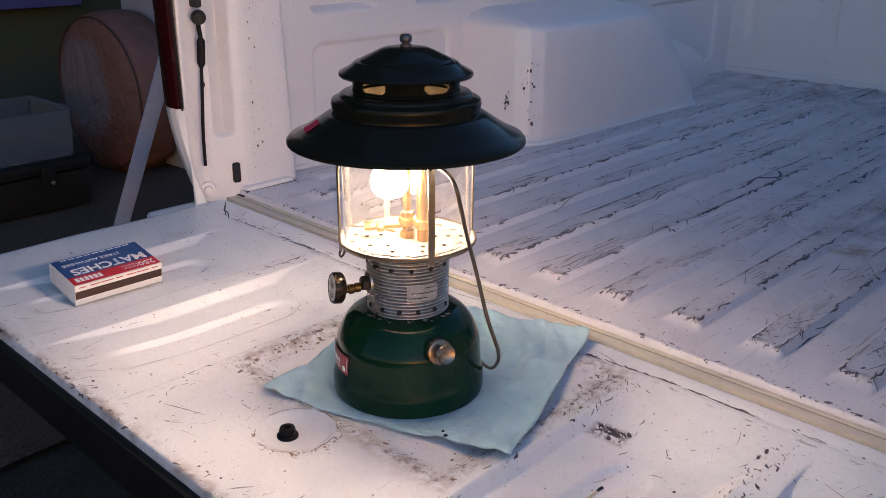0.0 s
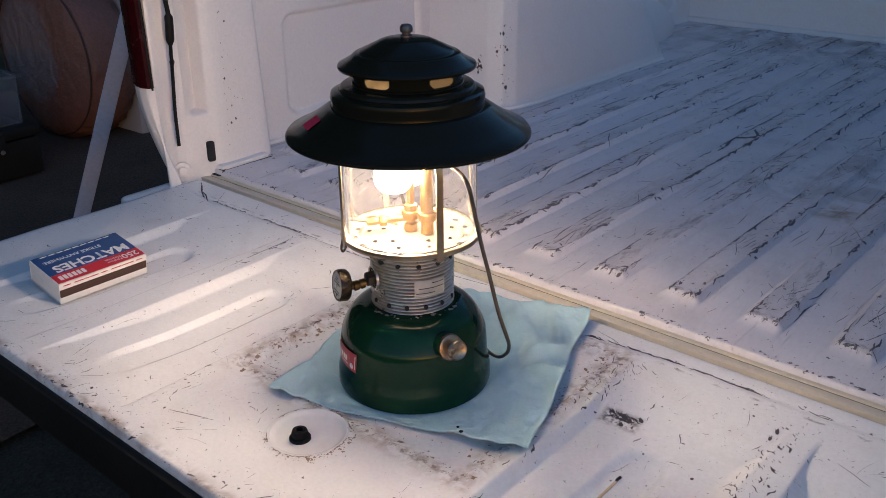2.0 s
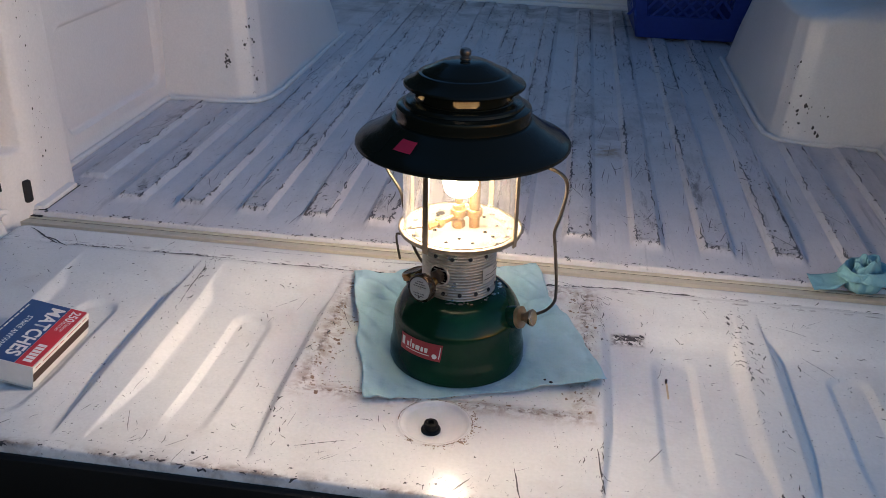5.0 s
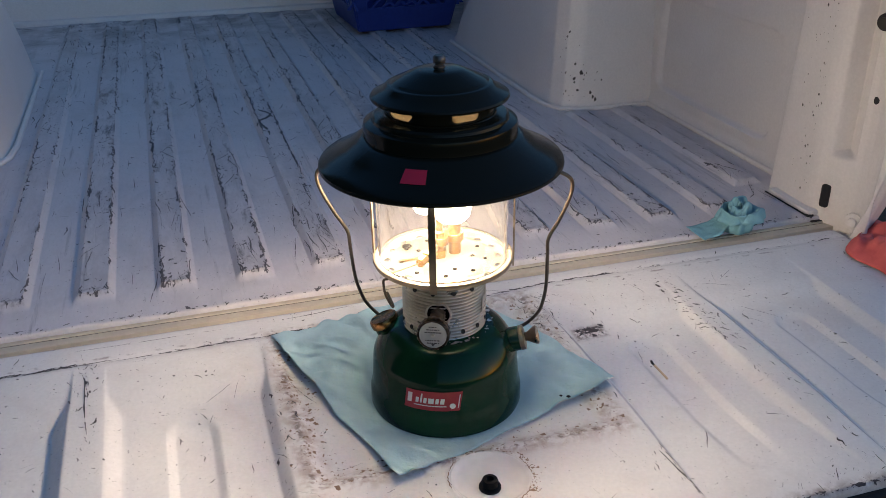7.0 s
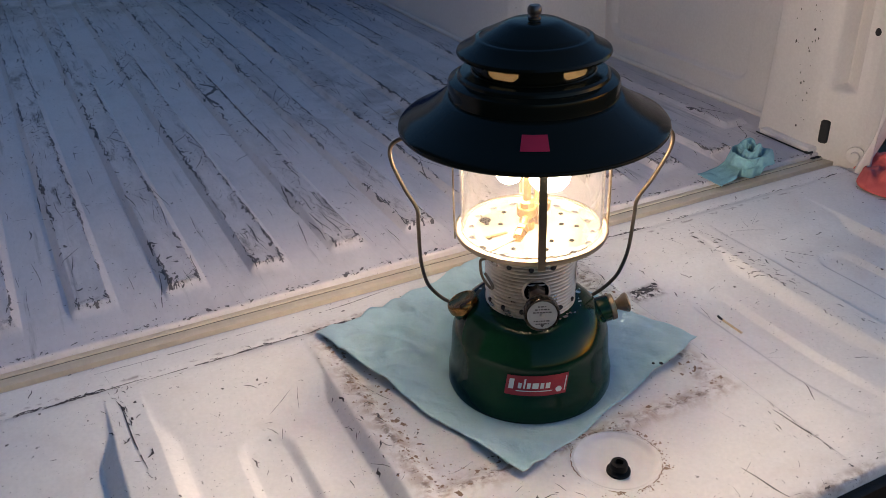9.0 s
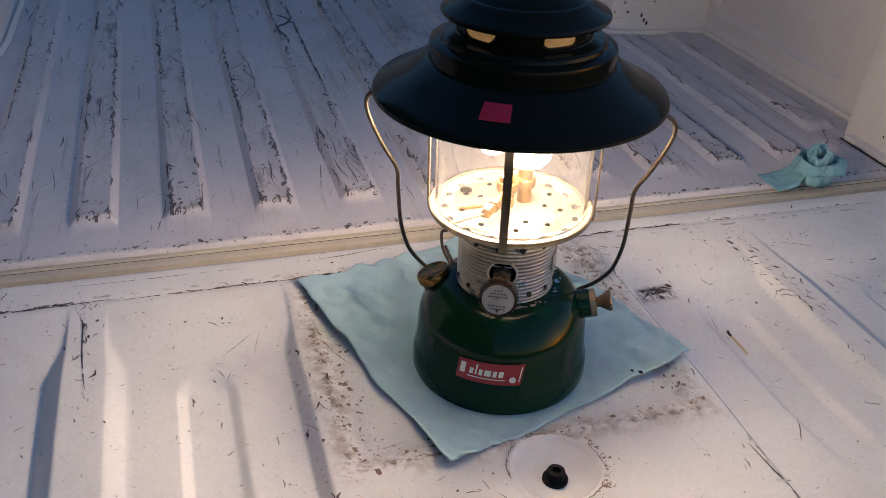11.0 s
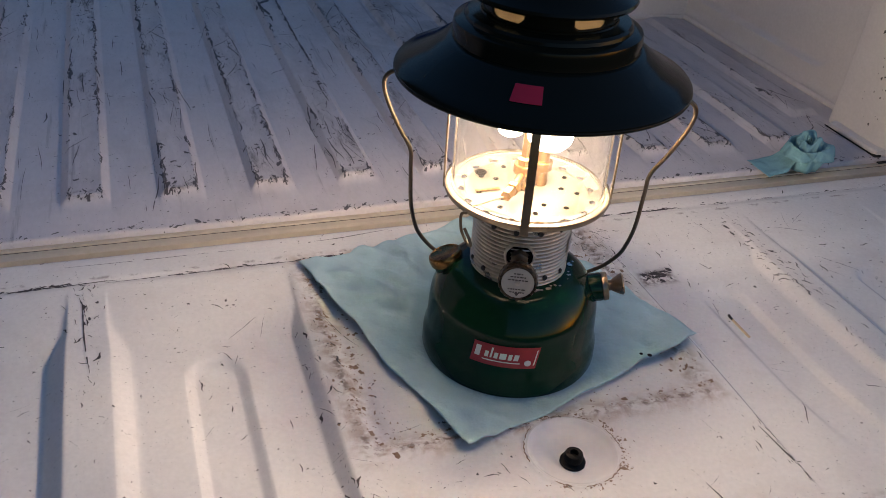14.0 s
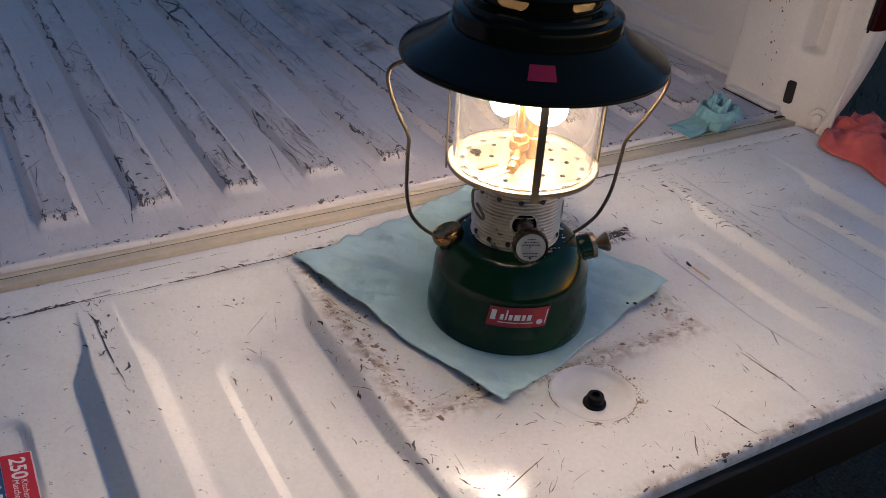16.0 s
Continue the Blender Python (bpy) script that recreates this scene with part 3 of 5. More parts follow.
part("sill_gap", bm, GAP, truck)


def wall_sheet(name, us, ws, place, material, parent, label="", back=0.0):
    """A pressed panel: place(u, w) gives the point; ws runs upwards."""
    verts = [tuple(place(u, w)) for w in ws for u in us]
    n = len(us)
    faces = [(j * n + i, j * n + i + 1, (j + 1) * n + i + 1, (j + 1) * n + i) for j in range(len(ws) - 1) for i in range(n - 1)]
    ob = raw(name, verts, faces, material, parent, label, 45)
    if back:
        mod = ob.modifiers.new("thickness", "SOLIDIFY")
        mod.thickness, mod.offset = back, 0.0
    return ob


def rect_in(u, w, u0, u1, w0, w1, soft, corner=0.0):
    """1 inside a rectangle with rounded corners, 0 outside."""
    d = min(u - u0, u1 - u, w - w0, w1 - w)
    a, b = corner - min(u - u0, u1 - u), corner - min(w - w0, w1 - w)
    if a > 0 and b > 0:
        d = corner - math.hypot(a, b)
    t = min(max(d / soft, 0), 1)
    return t * t * (3 - 2 * t)


TOP = 0.50
for sx in (-1, 1):
    # inner side panel with pressed field and pockets under the rail
    def side_place(y, z, sx=sx):
        dent = 0.009 * rect_in(y, z, 0.437, 0.80, 0.040, 0.226, 0.008, 0.030)
        dent += 0.009 * rect_in(y, z, 1.55, 1.93, 0.040, 0.226, 0.008, 0.030)
        for y0 in (0.437, 0.695, 0.953, 1.211, 1.469, 1.727):
            dent += 0.030 * rect_in(y, z, y0, y0 + 0.168, 0.274, 0.40, 0.012, 0.020)
        foot = 0.012 * max(0.0, 1 - z / 0.02)
        return (sx * (0.702 + dent - foot + 0.01 * z), y, z)
    wall_sheet("bed_side", np.linspace(0.33, 2.03, 380), np.concatenate([[0.0, 0.006, 0.012, 0.02], np.linspace(0.028, TOP - 0.01, 150)]), side_place, WALL_PAINT, truck, "white inner bed side with pressed panel", 0.004)
    bm = box(0.12, 1.72, 0.04, pose(sx * 0.745, 1.19, TOP + 0.005), 0.015, segments=3)
    part("bed_rail", bm, WALL_PAINT, truck)
    bm = box(0.012, 1.72, 0.56, pose(sx * 0.797, 1.21, 0.22), 0.005)
    part("outer_panel", bm, WALL_PAINT, truck)
    # rear post: inner jamb, stepped striker face, rounded outer corner
    prof = [(0.700, 0.362), (0.660, 0.358), (0.651, 0.350), (0.648, 0.262), (0.650, 0.250), (0.655, 0.238), (0.662, 0.218), (0.668, 0.207), (0.673, 0.196), (0.675, 0.184), (0.673, 0.170), (0.669, 0.156), (0.676, 0.1465), (0.691, 0.1435), (0.709, 0.1480), (0.727, 0.1600), (0.748, 0.1850), (0.768, 0.2200), (0.785, 0.2700), (0.795, 0.36)]
    def post_place(k, z, sx=sx, prof=prof):
        i = min(int(k), len(prof) - 2)
        t = k - i
        x = prof[i][0] * (1 - t) + prof[i + 1][0] * t
        y = prof[i][1] * (1 - t) + prof[i + 1][1] * t
        # groove pressed between the inner and outer face, and the outer corner that leans out with height
        up = smooth(0.096, 0.105, np.array(z)).item()
        s = 0.021 * np.interp(k, (5, 6, 7.3), (0, 1, 0)).item() * up
        back = 0.014 * np.interp(k, (5, 6, 7.3), (0, 1, 0)).item() * up
        pull = 0.05 * max(0.0, min(z, 0.4)) * np.interp(k, (2, 2.6), (1, 0)).item()
        lean = smooth(10.5, 12.5, np.array(k)).item()
        tuck = lean * (1 - min(max(z, 0.0), 0.16) / 0.16) ** 1.6
        inset = 0.012 * lean * (z > 0.152)
        return (sx * (x + s - 0.022 * tuck + inset), y - pull + back + 0.030 * tuck + inset, z)
    ks = np.linspace(0, len(prof) - 1, 113)
    wall_sheet("rear_post", ks, np.concatenate([[-0.045], np.linspace(-0.03, 0.094, 22), np.linspace(0.096, 0.106, 8), np.linspace(0.110, 0.1518, 9), np.linspace(0.1528, TOP, 40)]), post_place, WALL_PAINT, truck, "white rear bed post with pressed pocket", 0.003)
    # tail lamp on the outer corner
    bm = bmesh.new()
    rows = []
    for z in np.linspace(0.153, 0.47, 14):
        q = (z - 0.153) / 0.3
        edge = [(0.6690, 0.1550), (0.6705, 0.1455), (0.6800, 0.1410), (0.6950, 0.1410), (0.7120, 0.1470), (0.7300, 0.1600), (0.7500, 0.1850), (0.7700, 0.2200), (0.7700, 0.2350), (0.7400, 0.1900), (0.7000, 0.1600)]
        rows.append([bm.verts.new((sx * (x - 0.010 * q), y - 0.012 * q * (x < 0.74), z + max(0.0, 0.30 - q) * 0.22 * (x - 0.668))) for x, y in edge])
    for a, b in zip(rows, rows[1:]):
        for k in range(len(a)):
            bm.faces.new((a[k], a[(k + 1) % len(a)], b[(k + 1) % len(a)], b[k]))
    bm.faces.new(rows[0])
    bm.faces.new(rows[-1])
    lamp = part("tail_lamp", bm, LENS, truck, "dark red tail lamp lens")
    bm = tube(rounded([(sx * 0.6685, 0.1520, 0.150), (sx * 0.667, 0.150, 0.20), (sx * 0.664, 0.146, 0.32), (sx * 0.659, 0.140, 0.47)]), 0.0016, 8)
    part("gasket", bm, BLACK_PLASTIC, lamp)
    # slot, hole, hinge bolt
    bm = box(0.006, 0.013, 0.034, pose(sx * 0.6535, 0.2330, 0.037, 0, 0, sx * 18), 0.0045, segments=3)
    part("slot", bm, GAP, truck)
    bm = lathe([(0, 0.002), (0.0035, 0.002), (0.0055, 0.0015), (0.006, -0.004)], 20, m=pose(sx * 0.6735, 0.1935, 0.186, 90, 0, -sx * 75))
    part("bolt_hole", bm, GAP, truck)
    bm = lathe([(0, 0.009), (0.006, 0.009), (0.0065, 0.004), (0.012, 0.003), (0.0125, 0.0)], 24, m=pose(sx * 0.668, 0.186, 0.015, 90, 0, -sx * 60))
    part("hinge_bolt", bm, WALL_PAINT, truck)
    # tailgate cable hanging from the latch pin
    if sx < 0:
        line = [(-0.656, 0.185, 0.284), (-0.657, 0.188, 0.256), (-0.659, 0.187, 0.222), (-0.660, 0.184, 0.165), (-0.661, 0.181, 0.11), (-0.659, 0.179, 0.058)]
    else:
        line = [(0.656, 0.180, 0.284), (0.659, 0.168, 0.262), (0.663, 0.152, 0.236), (0.672, 0.1375, 0.222), (0.684, 0.1345, 0.212), (0.700, 0.1500, 0.200)]
    cable = part("tailgate_cable", tube(rounded(line), lambda t: 0.0028 if t > 0.40 else (0.0066 if t > 0.17 else 0.0036), 10), RUBBER, truck, "black rubber-covered tailgate cable hanging from its pin")
    bm = lathe([(0.0062, -0.003), (0.0115, -0.003), (0.0115, 0.003), (0.0062, 0.003)], 24, m=pose(sx * 0.655, 0.186, 0.292, 90, 0, -sx * 60), close=True)
    part("eyelet", bm, GAP, cable)
    bm = lathe([(0, 0.014), (0.007, 0.014), (0.007, 0.009), (0.005, 0.008), (0.005, -0.012)], 20, m=pose(sx * 0.655, 0.186, 0.292, 90, 0, -sx * 60))
    part("pin", bm, BLACK_PLASTIC, cable)
    bm = box(0.02, 0.012, 0.02, pose(sx * 0.664, 0.188, 0.316), 0.004)
    part("latch_pin_bracket", bm, GAP, truck)

    # wheel house: rounded plan, leaning inwards with height, rolled top
    def house_place(k, w, sx=sx):
        plan = [(0.715, 0.812), (0.60, 0.816), (0.545, 0.820), (0.517, 0.833), (0.503, 0.862), (0.498, 0.92), (0.497, 1.15), (0.497, 1.38), (0.503, 1.46), (0.52, 1.505), (0.60, 1.53), (0.715, 1.535)]
        i = min(int(k), len(plan) - 2)
        t = k - i
        x = plan[i][0] * (1 - t) + plan[i + 1][0] * t
        y = plan[i][1] * (1 - t) + plan[i + 1][1] * t
        # the section rolls over to the wall at the top
        if w <= 1:
            z, pull = 0.225 * w, 0.0
        else:
            a = (w - 1) * math.pi / 2
            z, pull = 0.225 + 0.035 * math.sin(a), (1 - math.cos(a))
        x = x + 0.018 * min(w, 1) + pull * (0.72 - x) * 0.98
        cy = 1.16
        back = 0.02 * min(w, 1) if y < cy else -0.19 * min(w, 1) ** 1.5
        fac = min(1, abs(y - cy) / 0.3)
        y = y + back * fac - pull * (y - cy) * 0.25
        flare = 0.01 * max(0, 1 - z / 0.012)
        return (sx * (x - flare), y - (flare if y < 0.9 else 0), z)
    wall_sheet("wheel_house", np.linspace(0, 11, 89), np.concatenate([[0, 0.02, 0.05], np.linspace(0.1, 1, 14), np.linspace(1.1, 2.0, 10)]), house_place, WALL_PAINT, truck, "white rounded wheel housing in the bed", 0.0)
    # low gusset between the housing and the front panel
    def gusset_place(y, w, sx=sx):
        q = (y - 1.47) / 0.44
        top = 0.135 * math.sin(math.pi * min(1.0, 0.32 + 0.70 * q)) ** 0.8
        reach = 0.118 * math.sin(math.pi * min(1.0, 0.40 + 0.60 * q)) ** 0.6
        a = w * math.pi / 2
        return (sx * (0.712 - reach * math.sin(a) ** 0.8), y, 0.003 + top * math.cos(a) ** 0.8)
    wall_sheet("gusset", np.linspace(1.47, 1.91, 34), np.linspace(0, 1, 16), gusset_place, WALL_PAINT, truck, "white rounded gusset behind the wheel housing")
    # seam sealer bead along wall and housing
    bm = tube([(sx * 0.690, 0.37, 0.008), (sx * 0.690, 0.800, 0.008), (sx * 0.60, 0.806, 0.008), (sx * 0.540, 0.810, 0.008), (sx * 0.509, 0.825, 0.008), (sx * 0.493, 0.858, 0.008), (sx * 0.487, 0.92, 0.008), (sx * 0.487, 1.45, 0.008)], 0.005, 8)
    part("sealer_bead", bm, WALL_PAINT, truck)
    bm = box(0.064, 0.098, 0.010, pose(sx * 0.668, 0.288, 0.008), 0.006)
    part("post_foot", bm, WALL_PAINT, truck)
    part("floor_gap", box(0.0014, 0.100, 0.006, pose(sx * 0.6352, 0.290, 0.0030)), GAP, truck, "dark open seam", 0)
    part("floor_gap", box(0.012, 0.007, 0.007, pose(sx * 0.640, 0.2420, 0.0035), 0.002), GAP, truck, "dark open seam", 0)
    part("floor_gap", box(0.034, 0.006, 0.010, pose(sx * 0.655, 0.2345, -0.006)), GAP, truck, "dark open seam", 0)

# front panel with vertical pressings
def front_place(x, z):
    d = 0.010 * (math.sin(x * 2 * math.pi / 0.235) > 0.72) * rect_in(x, z, -0.66, 0.66, 0.105, 0.40, 0.02)
    return (x, 2.02 + d, z)
wall_sheet("front_panel", np.linspace(-0.72, 0.72, 260), np.concatenate([[0, 0.012], np.linspace(0.03, TOP, 40)]), front_place, WALL_PAINT, truck, "white front bed panel with vertical pressings", 0.006)
bm = box(1.44, 0.06, 0.035, pose(0, 2.05, TOP), 0.012)
part("front_rail", bm, WALL_PAINT, truck)
bm = box(1.4, 0.03, 0.022, pose(0, 2.01, 0.006), 0.008)
part("front_foot", bm, WALL_PAINT, truck)
# cab and bumper, out of view, close the place
bm = box(1.62, 1.6, 1.0, pose(0, 2.95, 0.42), 0.12, segments=4)
part("cab", bm, WALL_PAINT, truck)
bm = box(1.7, 0.16, 0.20, pose(0, 0.06, -0.30), 0.03)
part("rear_bumper", bm, BLACK_PLASTIC, truck)
bm = box(1.5, 3.4, 0.10, pose(0, 2.0, -0.25), 0.02)
part("chassis", bm, GAP, truck)
for sx in (-1, 1):
    for y in (1.16, 3.6):
        bm = lathe([(0.0, -0.1), (0.2, -0.1), (0.34, -0.1), (0.36, -0.07), (0.36, 0.07), (0.34, 0.1), (0.2, 0.1), (0, 0.08)], 40, m=pose(sx * 0.72, y, GROUND + 0.36, 0, 90, 0))
        part("tyre", bm, RUBBER, truck)

# ---------------------------------------------------------------- lantern
AX, AY = 0.0083, -0.0078
FACE = 245.0
lantern = thing("camping_lantern", "green two-mantle camping lantern, lit, on a blue shop towel", "lantern", (AX, AY, BASE), FACE)
lantern.matrix_world = Matrix.Translation((AX, AY, BASE)) @ pose(0, 0, 0, -0.40, -0.70, 0) @ pose(0, 0, 0, 0, 0, FACE)
# in the lantern's own axes +x is the side with the valve knob, -y the pump side turned by a right angle


def at(angle, r, z):
    return (r * math.cos(radians(angle)), r * math.sin(radians(angle)), z)


bm = lathe([(0, -0.003), (0.071, -0.005), (0.0750, -0.004), (0.0760, -0.001), (0.0757, 0.011), (0.0750, 0.0145), (0.0738, 0.0190), (0.0731, 0.0235), (0.0718, 0.046), (0.0710, 0.0515), (0.0703, 0.0540), (0.0693, 0.0565), (0.0681, 0.0593), (0.0666, 0.0624), (0.0638, 0.0674), (0.0609, 0.0715), (0.0580, 0.0747), (0.0549, 0.0772), (0.0516, 0.0793), (0.0482, 0.0810), (0.0447, 0.0821), (0.0405, 0.0827), (0.0, 0.0827)], 96)
fount = part("fount", bm, GREEN, lantern, "glossy dark green enamelled fuel fount", 30)
rnd = random.Random(19)
for k in range(26):
    a, r = rnd.gauss(300 - FACE, 26) if k < 17 else rnd.uniform(0, 360), rnd.uniform(0.0435, 0.0475)
    q = rnd.uniform(0.6, 2.2) if k % 5 else 4.0
    bm = bmesh.new()
    z = np.interp(r, (0.0405, 0.0447, 0.0482, 0.0516), (0.0827, 0.0821, 0.0810, 0.0793)) + 0.0005
    bm.faces.new([bm.verts.new(at(a + q * 1.2 * rnd.uniform(0.5, 1) * math.cos(t), r + 0.0008 * q * rnd.uniform(0.4, 1) * math.sin(t), z)) for t in np.linspace(0, 5.4, 7)])
    part("paint_chip", bm, COLLAR, fount, smooth=0)
# corrugated collar
prof = [(0.0385, 0.0785)]
for k in range(17):
    z = 0.081 + k * 0.0034
    prof += [(0.0370, z), (0.0390, z + 0.0005), (0.0401, z + 0.0011), (0.0404, z + 0.0017), (0.0401, z + 0.0023), (0.0390, z + 0.0029)]
prof += [(0.0405, 0.1395)]
collar = part("collar", lathe(prof, 72), COLLAR, lantern, "ribbed bare metal collar with air holes", 60)
part("flange", lathe([(0.0403, 0.1393), (0.0425, 0.1430), (0.0460, 0.1468), (0.0490, 0.1488)], 72), DARK_WIRE, lantern, "dark dished flange under the burner plate", 60)
for row, (z, n) in enumerate(((0.0895, 14), (0.1315, 13))):
    for k in range(n):
        a = 360 * k / n + 8 + 13 * row
        bm = lathe([(0, 0.0004), (0.0021, 0.0004), (0.0023, -0.001)], 12, m=pose(*at(a, 0.0405, z), 0, 90, a))
        part("air_hole", bm, GAP, collar)
# warning plate on the collar
bm = bmesh.new()
for z0, z1, rr in ((0.101, 0.117, 0.0410),):
    ring = [[bm.verts.new(at(a, rr, z)) for a in np.linspace(70, 114, 14)] for z in (z0, z1)]
    for k in range(13):
        bm.faces.new((ring[0][k], ring[0][k + 1], ring[1][k + 1], ring[1][k]))
plate = part("warning_plate", bm, COLLAR, collar, "small stamped metal plate")
for k, (a0, a1) in enumerate(((94, 112), (76, 112), (72, 98))):
    bm = bmesh.new()
    ring = [[bm.verts.new(at(a, 0.0412, 0.1145 - k * 0.0048 - d)) for a in np.linspace(a0, a1, 8)] for d in (0.0, 0.0008)]
    for j in range(7):
        bm.faces.new((ring[0][j], ring[0][j + 1], ring[1][j + 1], ring[1][j]))
    part("stamped_line", bm, DARK_INK, plate)

# burner plate with air holes
bm = bmesh.new()
n, rings = 192, []
for r, z in ((0.0506, 0.1504), (0.0516, 0.1504), (0.0530, 0.1505), (0.0544, 0.1505), (0.0554, 0.1505), (0.0625, 0.1512), (0.0635, 0.1530), (0.0652, 0.1532), (0.0655, 0.1505)):
    rings.append([bm.verts.new(at(360 * k / n, r, z)) for k in range(n)])
for row, (a, b) in enumerate(zip(rings, rings[1:])):
    for k in range(n):
        off = abs((k + 0.5) % 12 - 6)
        if (row in (1, 2) and off < 2.2) or (row in (0, 3) and off < 1.2):
            continue
        bm.faces.new((a[k], a[(k + 1) % n], b[(k + 1) % n], b[k]))
bm.faces.new(rings[0][::-1])
plate = part("burner_plate", bm, PLATE, lantern, "round perforated burner plate")
mod = plate.modifiers.new("thickness", "SOLIDIFY")
mod.thickness, mod.offset = 0.0009, -1.0
bm = lathe([(0.0648, 0.1543), (0.0664, 0.1543), (0.0668, 0.1520), (0.0657, 0.1494)], 80)
part("plate_rim", bm, WIRE, plate)
rnd = random.Random(4)
for rr, n, off in ((0.040, 9, 11), (0.028, 5, 30)):
    for k in range(n):
        a = 360 * k / n + off
        bm = lathe([(0, 0.0), (0.0021, 0.0), (0.0022, -0.0004)], 12, m=pose(*at(a, rr, 0.1514)))
        part("air_hole", bm, HOLE, plate)
bm = lathe([(0, 0.0), (0.0050, 0.0), (0.0051, -0.0004)], 20, m=pose(-0.0199, -0.0388, 0.1515))
part("lighting_hole", bm, HOLE, plate)
bm = box(0.020, 0.0035, 0.0004, pose(0.0095, -0.0307, 0.1515, 0, 0, 115))
part("stamped_mark", bm, BRASS, plate)

# frame posts
for k in range(4):
    a = 90 * k
    pts = [at(a, 0.0665, 0.146), at(a, 0.0668, 0.165), at(a, 0.0668, 0.225), at(a, 0.064, 0.236), at(a, 0.058, 0.246), at(a, 0.052, 0.262)]
    bm = bmesh.new()
    side = Vector(at(a + 90, 1, 0)) * 0.0032
    out = Vector(at(a, 1, 0)) * 0.0007
    rows = [[bm.verts.new(Vector(p) + s) for s in (side + out, -side + out, -side - out, side - out)] for p in pts]
    for p, q in zip(rows, rows[1:]):
        for j in range(4):
            bm.faces.new((p[j], p[(j + 1) % 4], q[(j + 1) % 4], q[j]))
    bm.faces.new(rows[0])
    bm.faces.new(rows[-1])
    part("frame_post", bm, WIRE, lantern, "flat tarnished frame post", 20)

# globe
prof = [(0.0605, 0.1535), (0.0612, 0.1545), (0.0612, 0.2475), (0.0605, 0.2485), (0.0590, 0.2475), (0.0590, 0.1545)]
globe = part("glass_globe", lathe(prof, 96, close=True), GLASS, lantern, "clear cylindrical glass globe", 30)
globe.visible_shadow = False

# burner: upright tubes, crosspiece, generator, needle rod
COLUMN = (-0.0124, 0.0096)
burner = part("burner", tube([(*COLUMN, 0.151), (*COLUMN, 0.2385)], 0.0060, 16), BRASS, lantern, "brass burner tubes and fittings")
bm = lathe([(0, 0.151), (0.0066, 0.151), (0.0074, 0.1535), (0.0074, 0.1585), (0.0048, 0.160), (0.0048, 0.170), (0.0066, 0.171), (0.0066, 0.177), (0.0040, 0.1785), (0.0038, 0.236), (0, 0.236)], 6, m=pose(-0.0016, -0.0038, 0))
part("generator", bm, BRASS, burner, "brass generator tube with hexagonal nuts")
bm = tube([(-0.0016, -0.0038, 0.1645), (0.0300, -0.0125, 0.1625)], 0.0034, 12)
part("rod_gland", bm, BRASS, burner)
for x, y, r, h in ((0.0240, -0.0108, 0.0056, 0.0035), (0.0335, -0.0143, 0.0046, 0.0050)):
    bm = lathe([(0, -h), (r * 0.9, -h), (r, -h * 0.8), (r, h * 0.8), (r * 0.9, h), (0, h)], 6, m=look((x, y, 0.1628), (x + 0.022, y - 0.008, 0.1612)))
    part("gland_nut", bm, BRASS, burner)
bm = tube([(0.0360, -0.0155, 0.1620), (0.0500, -0.0400, 0.1570)], 0.0008, 8)
part("cleaning_rod", bm, WIRE, burner)
# clamp that ties the generator to the mixing tube
bm = bmesh.new()
for x, y in (COLUMN, (-0.0016, -0.0038)):
    lathe([(0, 0.1640), (0.0082, 0.1640), (0.0088, 0.1648), (0.0088, 0.1712), (0.0082, 0.1720), (0, 0.1720)], 20, bm=bm, m=pose(x, y, 0))
part("clamp", bm, BRASS, burner, "cast brass clamp")
part("clamp_bridge", box(0.017, 0.0070, 0.0076, pose(-0.0070, 0.0029, 0.1680, 0, 0, 129), 0.001), BRASS, burner)
for mx, my, full, wide in ((-0.0108, -0.0181, 0.84, 0.78), (0.0207, 0.0115, 0.70, 1.04)):
    bm = tube(rounded([(*COLUMN, 0.236), (0.5 * (COLUMN[0] + mx), 0.5 * (COLUMN[1] + my), 0.2445), (mx * 0.95, my * 0.95, 0.2420), (mx, my, 0.230)]), 0.005, 12)
    part("burner_arm", bm, BRASS, burner)
    prof = [(0.006, 0.2310), (0.009, 0.2280), (0.0138, 0.2210), (0.0166, 0.2120), (0.0172, 0.2030), (0.0158, 0.1940), (0.0116, 0.1865), (0.005, 0.1828), (0, 0.1824)]
    bm = lathe([(r * wide, 0.231 - full * (0.231 - z)) for r, z in prof], 18, m=pose(mx, my, 0))
    part("mantle", bm, MANTLE, burner, "glowing white mantle")

# ventilator: broad shade, stepped collar, slotted band, cap
VENT = [208.0 - FACE + 71.5 * k for k in range(5)]
prof = [(0.1066, 0.2485), (0.1088, 0.2470), (0.1100, 0.2488), (0.1100, 0.2512), (0.1082, 0.2532), (0.1000, 0.2566), (0.0860, 0.2648), (0.0745, 0.2728), (0.0715, 0.2742), (0.0690, 0.2745), (0.0683, 0.2790), (0.0690, 0.2832), (0.0680, 0.2868), (0.0640, 0.2888), (0.0612, 0.2892), (0.0605, 0.2915), (0.0585, 0.2932), (0.0500, 0.2940), (0.0492, 0.2950)]
vent = part("ventilator_shade", lathe(prof, 120), ENAMEL, lantern, "broad dark green enamelled ventilator shade", 30)
bm = tube([(0.1086 * math.cos(a), 0.1086 * math.sin(a), 0.2490) for a in np.linspace(0, 2 * math.pi, 97)], 0.0019, 10, cap=False)
part("shade_rim", bm, ENAMEL, vent)
inner = [(r - 0.0014, z - 0.0012) for r, z in prof[4:]]
part("shade_lining", lathe(inner[:5], 96), LINING, vent, "pale enamelled shade lining", 30)
part("inner_lining", lathe(inner[4:], 96), LINER, vent, "heat-stained inner lining", 30)
